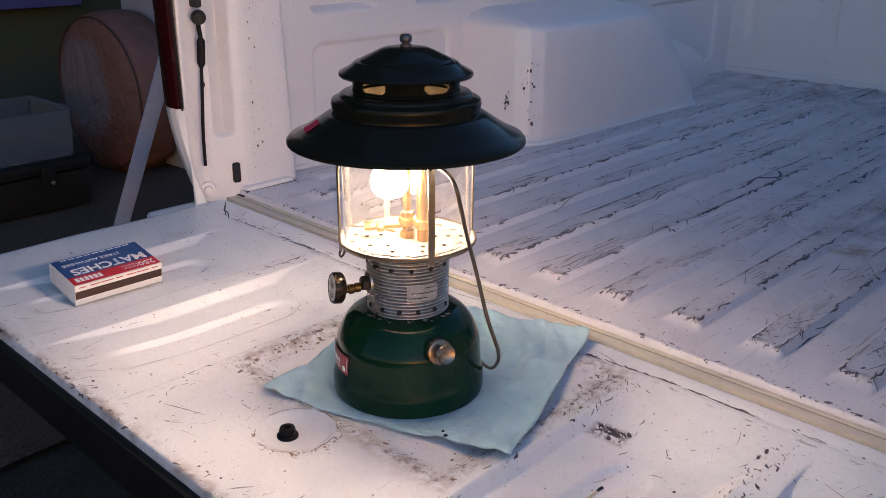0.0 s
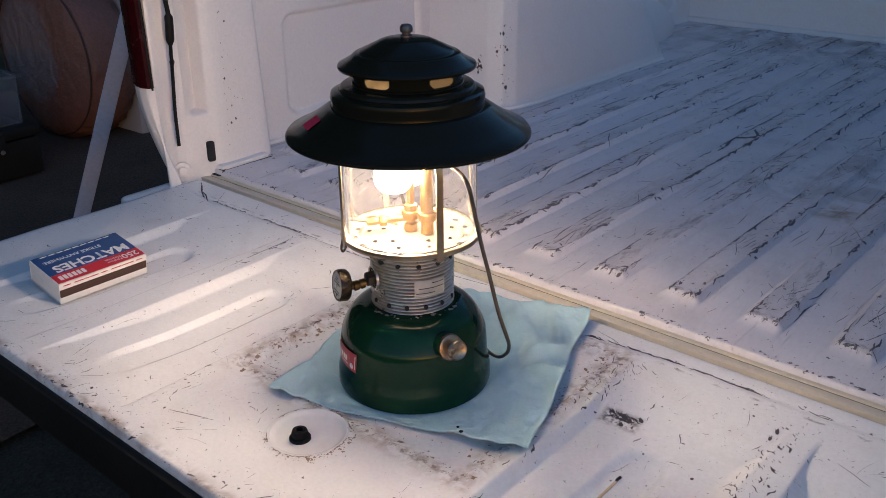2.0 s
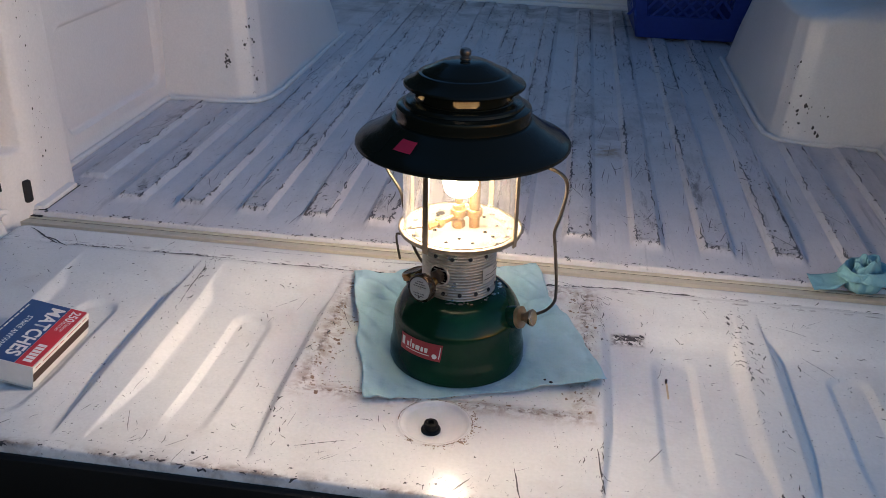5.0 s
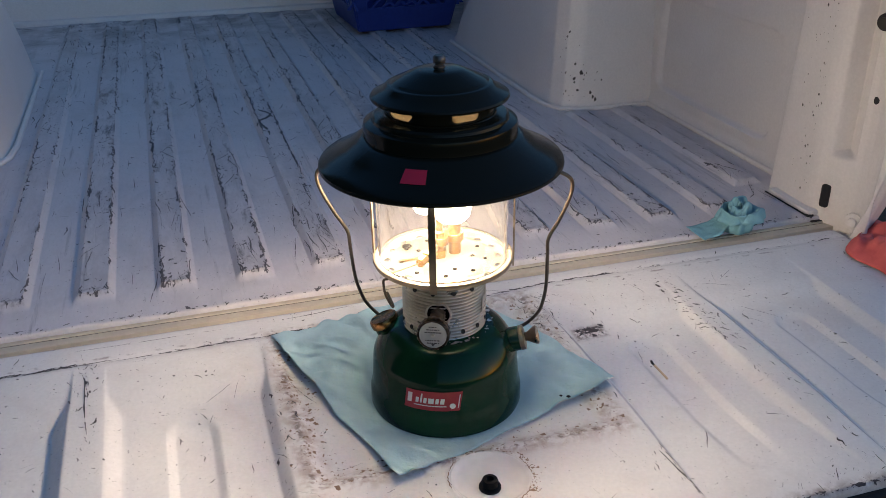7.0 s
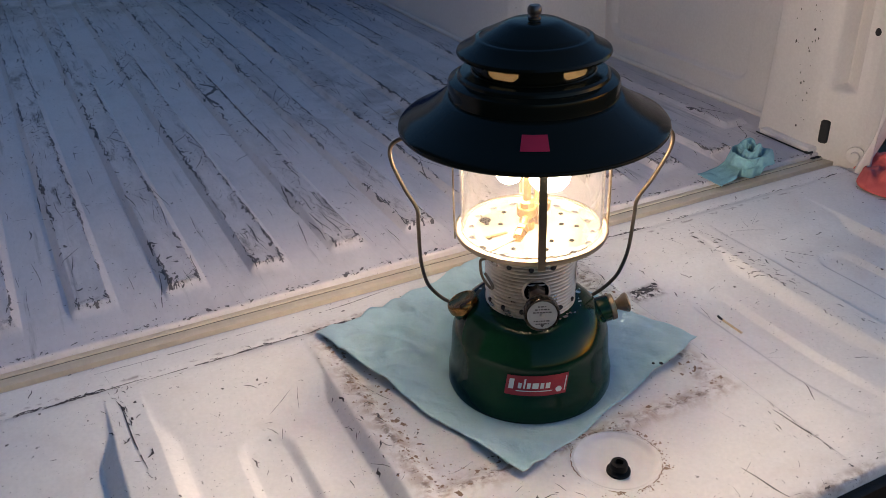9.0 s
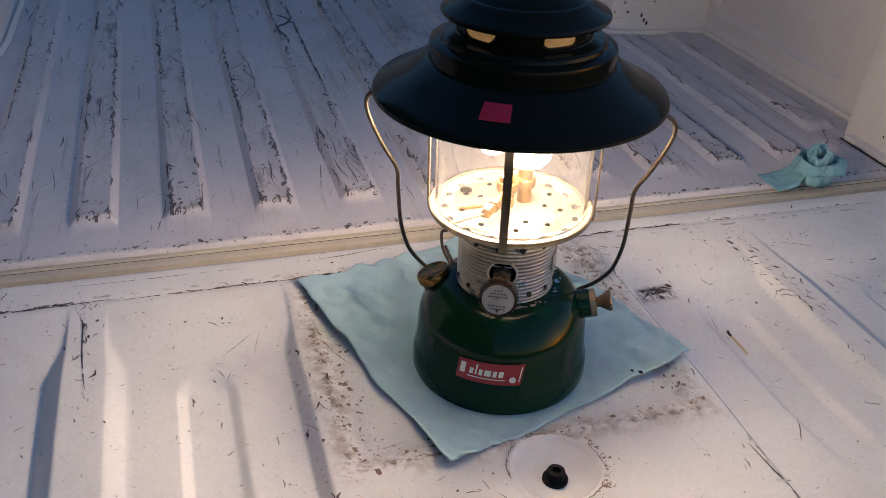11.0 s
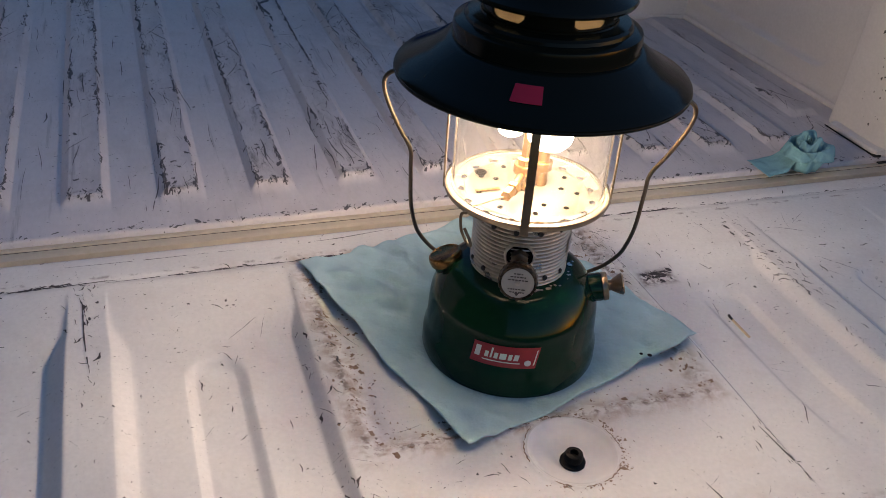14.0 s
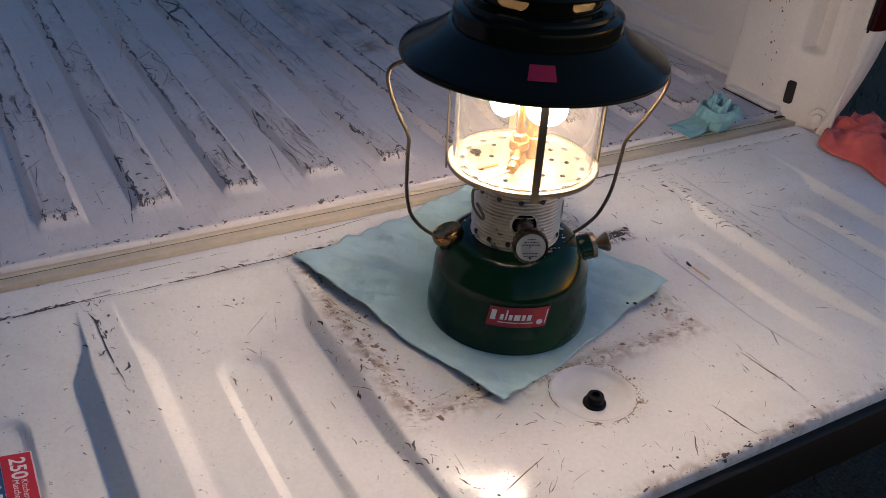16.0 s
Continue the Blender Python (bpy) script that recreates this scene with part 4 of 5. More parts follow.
part("heat_baffle", lathe([(0.0650, 0.2510), (0.0600, 0.2620), (0.0530, 0.2780), (0.0480, 0.2900)], 72), LINER, vent, "heat-stained inner baffle", 30)
bm = bmesh.new()
n = 240
levels = [0.2948, 0.2970, 0.2978, 0.2988, 0.3002, 0.3045, 0.3053, 0.3085]
reach = [0, 11.5, 13.5, 15.0, 15.5, 14.8, 0]
rings = [[bm.verts.new((0.0490 * math.cos(2 * math.pi * k / n), 0.0490 * math.sin(2 * math.pi * k / n), z)) for k in range(n)] for z in levels]
for row in range(7):
    for k in range(n):
        a = 360 * (k + 0.5) / n
        gap = min(abs((a - s + 180) % 360 - 180) for s in VENT)
        if gap < reach[row]:
            continue
        j = (k + 1) % n
        bm.faces.new((rings[row][k], rings[row][j], rings[row + 1][j], rings[row + 1][k]))
band = part("vent_band", bm, ENAMEL, vent, "slotted band round the ventilator")
mod = band.modifiers.new("thickness", "SOLIDIFY")
mod.thickness = 0.001
prof = [(0.0, 0.3078), (0.0480, 0.3078), (0.0585, 0.3080), (0.0605, 0.3072), (0.0614, 0.3090), (0.0606, 0.3108), (0.0575, 0.3124), (0.0500, 0.3166), (0.0470, 0.3196), (0.0455, 0.3204), (0.0440, 0.3204), (0.0426, 0.3208), (0.0412, 0.3222), (0.0398, 0.3230), (0.0235, 0.3307), (0.0205, 0.3318), (0.0170, 0.3325), (0.0070, 0.3331), (0.0, 0.3332)]
cap = part("ventilator_cap", lathe(prof, 96), ENAMEL, vent, "domed dark green ventilator cap", 30)
bm = lathe([(0, 0.332), (0.0052, 0.332), (0.0052, 0.3345), (0.0038, 0.3352), (0.0038, 0.3364), (0.0054, 0.3372), (0.0058, 0.3395), (0.0054, 0.3420), (0.0040, 0.3436), (0, 0.3438)], 12)
part("ball_nut", bm, NUT, vent, "dull steel acorn nut")
# flat pink sticker on the slope of the shade
bm = bmesh.new()
rows = []
for u in np.linspace(0, 1, 6):
    r, z = 0.0808 + 0.0128 * u, 0.2684 - 0.0080 * u
    rows.append([bm.verts.new(at(a, r + 0.0004, z + 0.0005)) for a in np.linspace(231.8 - FACE, 245.0 - FACE, 7)])
for p, q in zip(rows, rows[1:]):
    for k in range(6):
        bm.faces.new((p[k], p[k + 1], q[k + 1], q[k]))
part("price_sticker", bm, PINK, vent, "blank square pink sticker")

# bail, hanging behind the fount
def bail_at(u, b, z):
    return Vector((-b, u, z))
half = [(0.0620, 0.000, 0.2330), (0.072, 0.000, 0.2395), (0.090, 0.001, 0.2410), (0.108, 0.002, 0.2385), (0.1175, 0.003, 0.2310), (0.1172, 0.007, 0.2150), (0.108, 0.017, 0.1860), (0.0985, 0.0265, 0.1620), (0.0980, 0.032, 0.1420), (0.0975, 0.042, 0.1030), (0.0940, 0.052, 0.0760), (0.0895, 0.0582, 0.0615), (0.080, 0.0630, 0.0475), (0.0690, 0.0665, 0.0375), (0.052, 0.0715, 0.0245), (0.034, 0.0757, 0.0140), (0.016, 0.0788, 0.0070), (0.0, 0.0797, 0.0050)]
pts = [bail_at(u, b, z) for u, b, z in half] + [bail_at(-u, b, z) for u, b, z in half[-2::-1]]
part("bail", tube(rounded(pts, 5), 0.0018, 10), BAIL, lantern, "tarnished wire bail handle")

# valve knob
valve = part("valve", tube([(0.036, 0, 0.1085), (0.066, 0, 0.1053)], 0.0032, 12), BRASS, lantern, "brass valve stem with black knob")
bm = lathe([(0, 0.034), (0.0075, 0.034), (0.0075, 0.0465), (0.005, 0.048), (0, 0.048)], 6, m=pose(0, 0, 0.1105, 0, 90, 0))
part("valve_nut", bm, DARK_WIRE, valve)
bm = lathe([(0.0, 0.0385), (0.0105, 0.0385), (0.0105, 0.0395), (0, 0.0402)], 32, m=pose(0, 0, 0.1105, 0, 90, 0))
part("valve_opening", bm, HOLE, valve, "round dark opening in the collar")
part("opening_rim", lathe([(0.0104, 0.0385), (0.0108, 0.0408), (0.0120, 0.0410), (0.0126, 0.0385)], 32, m=pose(0, 0, 0.1105, 0, 90, 0)), COLLAR, valve)
bm = lathe([(0.0030, 0.0490), (0.0046, 0.0492), (0.0048, 0.0530), (0.0038, 0.0545), (0.0048, 0.0560), (0.0048, 0.0600), (0.0032, 0.0610)], 24, m=pose(0, 0, 0.1123, 0, 96.1, 0))
part("packing_nut", bm, BRASS, valve, "bright brass packing nut")
bm = lathe([(0, 0.064), (0.008, 0.064), (0.0132, 0.066), (0.0152, 0.068), (0.0152, 0.0755), (0.0142, 0.0768), (0.0126, 0.0762), (0, 0.0760)], 40, m=pose(0, 0, 0.1018, 0, 84, 0))
for v in bm.verts:
    c = pose(0, 0, 0.1018, 0, 84, 0).inverted() @ v.co
    if math.hypot(c.x, c.y) > 0.0148:
        k = 1 - 0.05 * (round(math.atan2(c.y, c.x) / (2 * math.pi / 40)) % 2)
        v.co = pose(0, 0, 0.1018, 0, 84, 0) @ Vector((c.x * k, c.y * k, c.z))
knob = part("knob", bm, KNOB, valve, "fluted dark brown knob")
bm = lathe([(0, 0.07655), (0.0124, 0.0765), (0.0125, 0.0760)], 40, m=pose(0, 0, 0.1018, 0, 84, 0))
dial = part("dial_plate", bm, DIAL, knob, "round silver instruction plate")
bm = lathe([(0, 0.0782), (0.0018, 0.0778), (0.0018, 0.076)], 12, m=pose(0, 0, 0.1018, 0, 84, 0))
part("dial_screw", bm, STEEL, dial)
rnd = random.Random(8)
for k, w in enumerate((0.007, 0.012, 0.015, 0.0, 0.0, 0.014, 0.011)):
    m = pose(0, 0, 0.1018, 0, 84, 0) @ pose((k - 3) * 0.0026, 0, 0.0767)
    y = -w / 2
    while y < w / 2 - 0.0008:
        long = rnd.uniform(0.0010, 0.0028)
        part("print_line", box(0.0010, long, 0.0002, m @ pose(0, y + long / 2, 0)), DARK_INK, dial, smooth=0)
        y += long + 0.0007
bm = bmesh.new()
m = pose(0, 0, 0.1018, 0, 84, 0)
bm.faces.new([bm.verts.new(m @ Vector(p)) for p in ((0.0112, 0, 0.0768), (0.0082, 0.0019, 0.0768), (0.0082, -0.0019, 0.0768))])
part("arrow", bm, DARK_INK, dial, smooth=0)

# filler cap
m = pose(*at(153 - FACE, 0.0575, 0.0692), 0, 0, 153 - FACE) @ pose(0, 0, 0, 0, 23, 0)
bm = lathe([(0.0125, -0.008), (0.0125, 0.002), (0.0110, 0.004)], 32, m=m)
filler = part("filler_neck", bm, GREEN, lantern)
bm = lathe([(0.0110, 0.0035), (0.0145, 0.0045), (0.0148, 0.0095), (0.0140, 0.0118), (0.0125, 0.0125), (0.0115, 0.0118), (0, 0.0118)], 40, m=m)
part("filler_cap", bm, DARK_BRASS, lantern, "aged brass filler cap")
# pump
m = pose(*at(338.5 - FACE, 0.060, 0.0595), 0, 0, 338.5 - FACE) @ pose(0, 0, 0, 0, 76, 0)
bm = lathe([(0.0122, 0.0), (0.0122, 0.0135), (0.0112, 0.0150)], 32, m=m)
pump = part("pump_housing", bm, GREEN, lantern, "pump housing with knurled nickel knob")
bm = lathe([(0.0, 0.0198), (0.0095, 0.0198), (0.0120, 0.0190), (0.0124, 0.0150), (0.0118, 0.0145)], 32, m=m)
part("pump_cap", bm, PUMP, pump)
bm = lathe([(0.0045, 0.019), (0.0045, 0.022), (0.0060, 0.0245), (0.0086, 0.029), (0.0094, 0.0315), (0.0082, 0.0328), (0.0058, 0.0318), (0.0, 0.0314)], 28, m=m)
part("pump_knob", bm, PUMP, pump)
# cleaning lever loop below the plate
lp = [at(203 - FACE, 0.0655, 0.1500), at(201 - FACE, 0.0690, 0.1490), at(201 - FACE, 0.0690, 0.1400), at(202 - FACE, 0.0680, 0.1330), at(206 - FACE, 0.0675, 0.1270), at(210 - FACE, 0.0685, 0.1255), at(211 - FACE, 0.0695, 0.1290), at(207 - FACE, 0.0695, 0.1360), at(204.5 - FACE, 0.069, 0.1385)]
part("cleaning_lever", tube(rounded(lp, 5), 0.0012, 8), DARK_WIRE, lantern, "thin dark wire cleaning lever loop")
# maker's label, blank of lettering
def label_bar(name, a0, a1, z0, z1, r, material, parent, lean=2.4, text=""):
    """A printed patch on the round of the fount, leaning over to the right."""
    bm = bmesh.new()
    k = max(3, int(abs(a1 - a0) / 2))
    rows = [[bm.verts.new(at(a - FACE + lean * (z - 0.0255) / 0.021, r, z)) for a in np.linspace(a0, a1, k)] for z in (z0, z1)]
    for j in range(k - 1):
        bm.faces.new((rows[0][j], rows[0][j + 1], rows[1][j + 1], rows[1][j]))
    return part(name, bm, material, parent, text, smooth=0)


label = label_bar("maker_label", 220.5, 263.0, 0.0255, 0.0465, 0.0733, RED, fount, 2.4, "red label with plain white bars")
label_bar("label_bar", 222.6, 226.0, 0.0325, 0.0432, 0.0737, WHITE_INK, label)
for a0, wide in ((229.0, 2.4), (232.6, 1.2), (235.0, 2.4), (238.6, 4.2), (244.0, 2.4), (247.6, 3.0)):
    label_bar("label_bar", a0, a0 + wide, 0.0335, 0.0438 if wide == 1.2 else 0.0394, 0.0737, WHITE_INK, label)
label_bar("label_bar", 228.0, 252.5, 0.0303, 0.0313, 0.0737, WHITE_INK, label)
label_bar("label_bar", 261.0, 261.8, 0.0290, 0.0440, 0.0737, WHITE_INK, label)
bm = lathe([(0, 0.0), (0.0028, 0.0), (0.0029, -0.0004)], 20, m=pose(*at(257.8 - FACE, 0.0738, 0.0312), 0, 90, 257.8 - FACE))
part("label_dot", bm, WHITE_INK, label, smooth=0)

# ---------------------------------------------------------------- shop towel under the lantern
def cloth_noise(x, y, s, seed):
    return noise.noise(Vector((x * s, y * s, seed)))


bl, fl, fr, br = Vector((-0.150, 0.146)), Vector((-0.072, -0.129)), Vector((0.178, -0.046)), Vector((0.086, 0.196))
FOLDS = ((-0.118, 0.112, -0.078, 0.082, 1.0), (-0.105, 0.075, -0.068, 0.060, 0.8), (-0.092, 0.125, -0.060, 0.098, 0.8), (-0.080, 0.045, -0.112, 0.055, 0.6), (-0.050, 0.150, -0.036, 0.112, 0.7), (0.100, 0.120, 0.075, 0.085, 0.9), (0.120, 0.075, 0.088, 0.062, 0.9), (0.112, 0.020, 0.082, 0.035, 0.7), (-0.062, -0.085, -0.040, -0.105, 0.5))


def fold_height(x, y):
    """Sharp ridges where the paper was creased."""
    z = 0.0
    for x0, y0, x1, y1, high in FOLDS:
        dx, dy = x1 - x0, y1 - y0
        long = math.hypot(dx, dy)
        q = ((x - x0) * dx + (y - y0) * dy) / long ** 2
        d = ((x - x0) * dy - (y - y0) * dx) / long + 0.004 * cloth_noise(x, y, 45, 4.0)
        if -0.3 < q < 1.3:
            z += 0.0085 * high * math.exp(-(abs(d) / (0.0035 if d > 0 else 0.010)) ** 1.3) * math.sin(math.pi * (q + 0.3) / 1.6)
    return z


N = 110
verts, faces = [], []
for j in range(N + 1):
    for i in range(N + 1):
        u, w = i / N, j / N
        p = (fl * (1 - u) + fr * u) * (1 - w) + (bl * (1 - u) + br * u) * w
        edge = min(u, 1 - u, w, 1 - w)
        wob = 0.0042 * max(0, 1 - edge * 7)
        x = p.x + wob * (cloth_noise(p.x, p.y, 20, 1.5) + 0.45 * cloth_noise(p.x, p.y, 60, 2.5))
        y = p.y + wob * (cloth_noise(p.x, p.y, 20, 7.5) + 0.45 * cloth_noise(p.x, p.y, 60, 8.5))
        r = math.hypot(x - AX, y - AY)
        lift = min(1, max(0, (r - 0.076) / 0.05))
        z = -0.0032 + min(1, max(0, (r - 0.08) / 0.07)) * 0.0044 + lift * (0.0012 + 0.0060 * max(0.0, 0.20 + cloth_noise(x, y, 11, 3.0)) * max(0, 1 - edge * 3.5) + 0.0062 * abs(cloth_noise(x * 1.6 + y, y, 20, 5)) + 0.0040 * max(0, cloth_noise(x + y, y * 0.4, 40, 9)) + 0.0016 * cloth_noise(x, y, 70, 6))
        z += 0.009 * max(0, 1 - math.hypot(u - 1, w - 1) / 0.30) + 0.004 * max(0, 1 - math.hypot(u - 1, w) / 0.25)
        z += lift * fold_height(x, y)
        verts.append((x, y, max(z, -0.0034)))
faces = [(j * (N + 1) + i, j * (N + 1) + i + 1, (j + 1) * (N + 1) + i + 1, (j + 1) * (N + 1) + i) for j in range(N) for i in range(N)]
towel = raw("shop_towel", verts, faces, TOWEL, None, "", 180)
tagged(towel, "flat light blue paper shop towel spread under the lantern", "towel")
mod = towel.modifiers.new("thickness", "SOLIDIFY")
mod.thickness = 0.0005
for (x, y, s) in ((0.121, -0.0675, 0.0016), (0.1275, -0.071, 0.0022)):
    bm = lathe([(0, 0.0006), (s * 0.7, 0.0005), (s, 0.0)], 10, m=pose(x - 0.010, y + 0.004, 0.0085))
    part("soot_speck", bm, CHAR, towel)

# ---------------------------------------------------------------- matchbox and spent match
mbox = thing("match_box", "blue and red cardboard box of kitchen matches lying flat", "matchbox", (-0.4315, -0.0985, MB_Z), -2.0)
mbox.matrix_world = pose(-0.4235, -0.0990, MB_Z, 0, 9.0, -0.5) @ Matrix.Translation((-0.035, 0, 0))
L, W, H = 0.116, 0.070, 0.028
bm = bmesh.new()
for sx in (-1, 1):
    box(0.0008, L, H, pose(sx * (W / 2 - 0.0004), 0, H / 2), bm=bm)
for z in (0.0004, H - 0.0004):
    box(W, L, 0.0008, pose(0, 0, z), bm=bm)
sleeve = part("sleeve", bm, CARD, mbox, "printed cardboard sleeve", 20)
bm = box(W - 0.002, L - 0.001, H - 0.0025, pose(0, 0, H / 2), 0.0008)
part("tray", bm, CARD, mbox, "white card tray", 20)
bm = box(0.0475, L - 0.002, 0.0003, pose(-0.0100, 0, H + 0.0002))
part("blue_panel", bm, BOX_BLUE, sleeve, smooth=0)
bm = box(0.0195, L - 0.002, 0.0003, pose(0.0240, 0, H + 0.0002))
part("red_panel", bm, BOX_RED, sleeve, smooth=0)
for sx in (-1, 1):
    bm = box(0.0003, L - 0.001, 0.0105, pose(sx * (W / 2 + 0.0001), 0, 0.0140))
    part("striking_strip", bm, STRIKER, sleeve, "brown striking strip", smooth=0)
    for k in range(7):
        bm = box(0.0002, 0.009 + 0.004 * (k % 3), 0.0012, pose(sx * (W / 2 + 0.0001), -0.048 + 0.016 * k, 0.0240))
        part("print_line", bm, RED, sleeve, smooth=0)
t = pose(0, 0, H + 0.0005, 0, 0, -90)


def print_at(x, y):
    return Matrix.Translation((x, y, 0)) @ t


writing("lettering", "MATCHES", 0.0220, print_at(0.0030, 0.002), WHITE_INK, sleeve, 0.0006)
writing("lettering", "STRIKE ANYWHERE", 0.0086, print_at(-0.0165, -0.012), WHITE_INK, sleeve, 0.0001)
writing("lettering", "250", 0.0145, print_at(0.0240, 0.042), WHITE_INK, sleeve, 0.0003)
writing("lettering", "Kitchen", 0.0062, print_at(0.0265, 0.0205), WHITE_INK, sleeve)
writing("lettering", "Matches", 0.0062, print_at(0.0210, 0.0205), WHITE_INK, sleeve)
for k in range(6):
    part("brand_bar", box(0.0095, 0.0042, 0.0003, pose(0.0240, -0.020 - 0.0058 * k, H + 0.0004)), WHITE_INK, sleeve, smooth=0)
for k in range(9):
    part("print_line", box(0.0016, 0.008, 0.0003, pose(-0.0305, 0.042 - 0.0105 * k, H + 0.0004)), WHITE_INK, sleeve, smooth=0)

match = thing("spent_match", "burnt wooden kitchen match with charred head", "match", (0.2458, -0.0250, -0.0148), 90)
part("stick", box(0.029, 0.0019, 0.0019, pose(-0.0025, 0, 0.0011)), WOOD, match, "pale wooden match stick", 20)
part("charred_head", tube(rounded([(0.011, 0, 0.0013), (0.015, 0.0003, 0.0016), (0.0185, -0.0004, 0.0018)]), lambda q: 0.0012 + 0.0002 * q, 8), CHAR, match, "charred black match head")


# ---------------------------------------------------------------- crumpled cloths
def crumple(name, cx, cy, rx, ry, height, turn, seed, material, label, folds, base, lobes=()):
    """A bunched cloth: a dome-like sheet whose folds run and overhang."""
    n, m = 80, 90
    verts, faces = [], []
    for j in range(n + 1):
        rr = j / n
        for i in range(m):
            a = 2 * math.pi * i / m
            out = 1 + 0.22 * noise.noise(Vector((math.cos(a) * 1.3, math.sin(a) * 1.3, seed))) + 0.10 * math.sin(folds * a + seed)
            for la, lw, lo in lobes:
                d = (a - radians(la) + math.pi) % (2 * math.pi) - math.pi
                out += lo * math.exp(-(d / radians(lw)) ** 2)
            x, y = rr * out * math.cos(a), rr * out * math.sin(a)
            q = Vector((x * 1.6, y * 1.6, seed))
            warp = noise.noise(q)
            sw = Vector((noise.noise(q + Vector((9, 0, 0))), noise.noise(q + Vector((0, 9, 0)))))
            ridge = 1 - abs(noise.noise(Vector((x * 2.0 + 1.4 * sw.x, y * 2.0 + 1.4 * sw.y, seed + 3)))) * 2.4
            fine = 1 - abs(noise.noise(Vector((x * 4.2 + sw.x * 2.5, y * 4.2 + sw.y * 2, seed + 8)))) * 2.0
            run = 21.0 * (x * math.cos(seed) + y * math.sin(seed)) + 5.5 * sw.x + 3.5 * warp
            ridge = 0.60 * ridge + 0.42 * (0.5 + 0.5 * math.sin(run)) ** 1.6
            dome = max(0.0, 1 - rr ** 3)
            z = height * (dome * (0.48 + 0.32 * ridge + 0.16 * fine) + 0.10 * max(0, ridge) * (1 - dome) * (rr < 0.995))
            px = rx * (x + 0.22 * dome * sw.x)
            py = ry * (y + 0.22 * dome * sw.y)
            c, s = math.cos(radians(turn)), math.sin(radians(turn))
            gx, gy = cx + px * c - py * s, cy + px * s + py * c
            ground = base(gx, gy)
            verts.append((gx, gy, ground + 0.002 + max(0.0, z)))
    faces = [(j * m + i, j * m + (i + 1) % m, (j + 1) * m + (i + 1) % m, (j + 1) * m + i) for j in range(n) for i in range(m)]
    ob = raw(name, verts, faces, material, None, "", 180)
    mod = ob.modifiers.new("thickness", "SOLIDIFY")
    mod.thickness = 0.0007
    return tagged(ob, label, "cloth")


def rosette(cx, cy, turn):
    """A paper towel twisted into a loose rose with one flat tail."""
    verts, faces = [], []
    n, m = 240, 14
    for i in range(n + 1):
        t = i / n
        a = radians(turn) + 4.4 * math.pi * t
        r0 = 0.006 + 0.030 * t + 0.004 * noise.noise(Vector((a * 0.9, 2.0, 1.0)))
        top = 0.030 + 0.012 * noise.noise(Vector((a * 0.9, 5.0, 1.0))) + 0.012 * (1 - t)
        for j in range(m + 1):
            w = j / m
            r = r0 * (0.72 + 0.46 * w) + 0.003 * math.sin(w * 5 + a * 2.3) * w + 0.006 * noise.noise(Vector((a * 2.2, w * 3, 7.0)))
            z = top * math.sin(w * 2.55)
            verts.append((cx + r * math.cos(a), cy + 0.85 * r * math.sin(a), 0.004 + max(0, z)))
    faces = [(i * (m + 1) + j, (i + 1) * (m + 1) + j, (i + 1) * (m + 1) + j + 1, i * (m + 1) + j + 1) for i in range(n) for j in range(m)]
    base = len(verts)
    k, q = 24, 14
    for i in range(k + 1):
        for j in range(q + 1):
            u, w = i / k, j / q - 0.5
            x = cx - 0.010 - 0.052 * u
            y = cy + 0.004 + w * (0.030 + 0.020 * u) + 0.004 * noise.noise(Vector((u * 4, w * 3, 3)))
            z = 0.004 + 0.018 * (1 - u) ** 2 + 0.006 * abs(noise.noise(Vector((u * 3, w * 5, 8)))) * (1 - 0.6 * u)
            verts.append((x, y, z))
    faces += [(base + i * (q + 1) + j, base + (i + 1) * (q + 1) + j, base + (i + 1) * (q + 1) + j + 1, base + i * (q + 1) + j + 1) for i in range(k) for j in range(q)]
    ob = raw("paper_towel", verts, faces, TEAL, None, "", 180)
    mod = ob.modifiers.new("thickness", "SOLIDIFY")
    mod.thickness = 0.0006
    return tagged(ob, "crumpled teal paper shop towel on the tailgate hinge", "towel")


rosette(0.512, 0.234, 20)
crumple("rag", 0.706, 0.080, 0.100, 0.132, 0.046, -20, 8.4, RAG, "crumpled faded red shop rag on the tailgate corner", 6, lambda x, y: 0.0 if abs(x) < 0.66 else -0.012)

# ---------------------------------------------------------------- milk crate
crate = thing("milk_crate", "blue plastic crate with lattice sides standing in the bed", "crate", (0.405, 1.735, 0.0125), 2.0)
CW, CH, CT = 0.25, 0.25, 0.008


def flared(bm):
    """Widens the crate towards its rim."""
    for v in bm.verts:
        k = 1 + 1.7 * max(0.0, v.co.z)
        v.co.x, v.co.y = v.co.x * k, v.co.y * k
    return bm


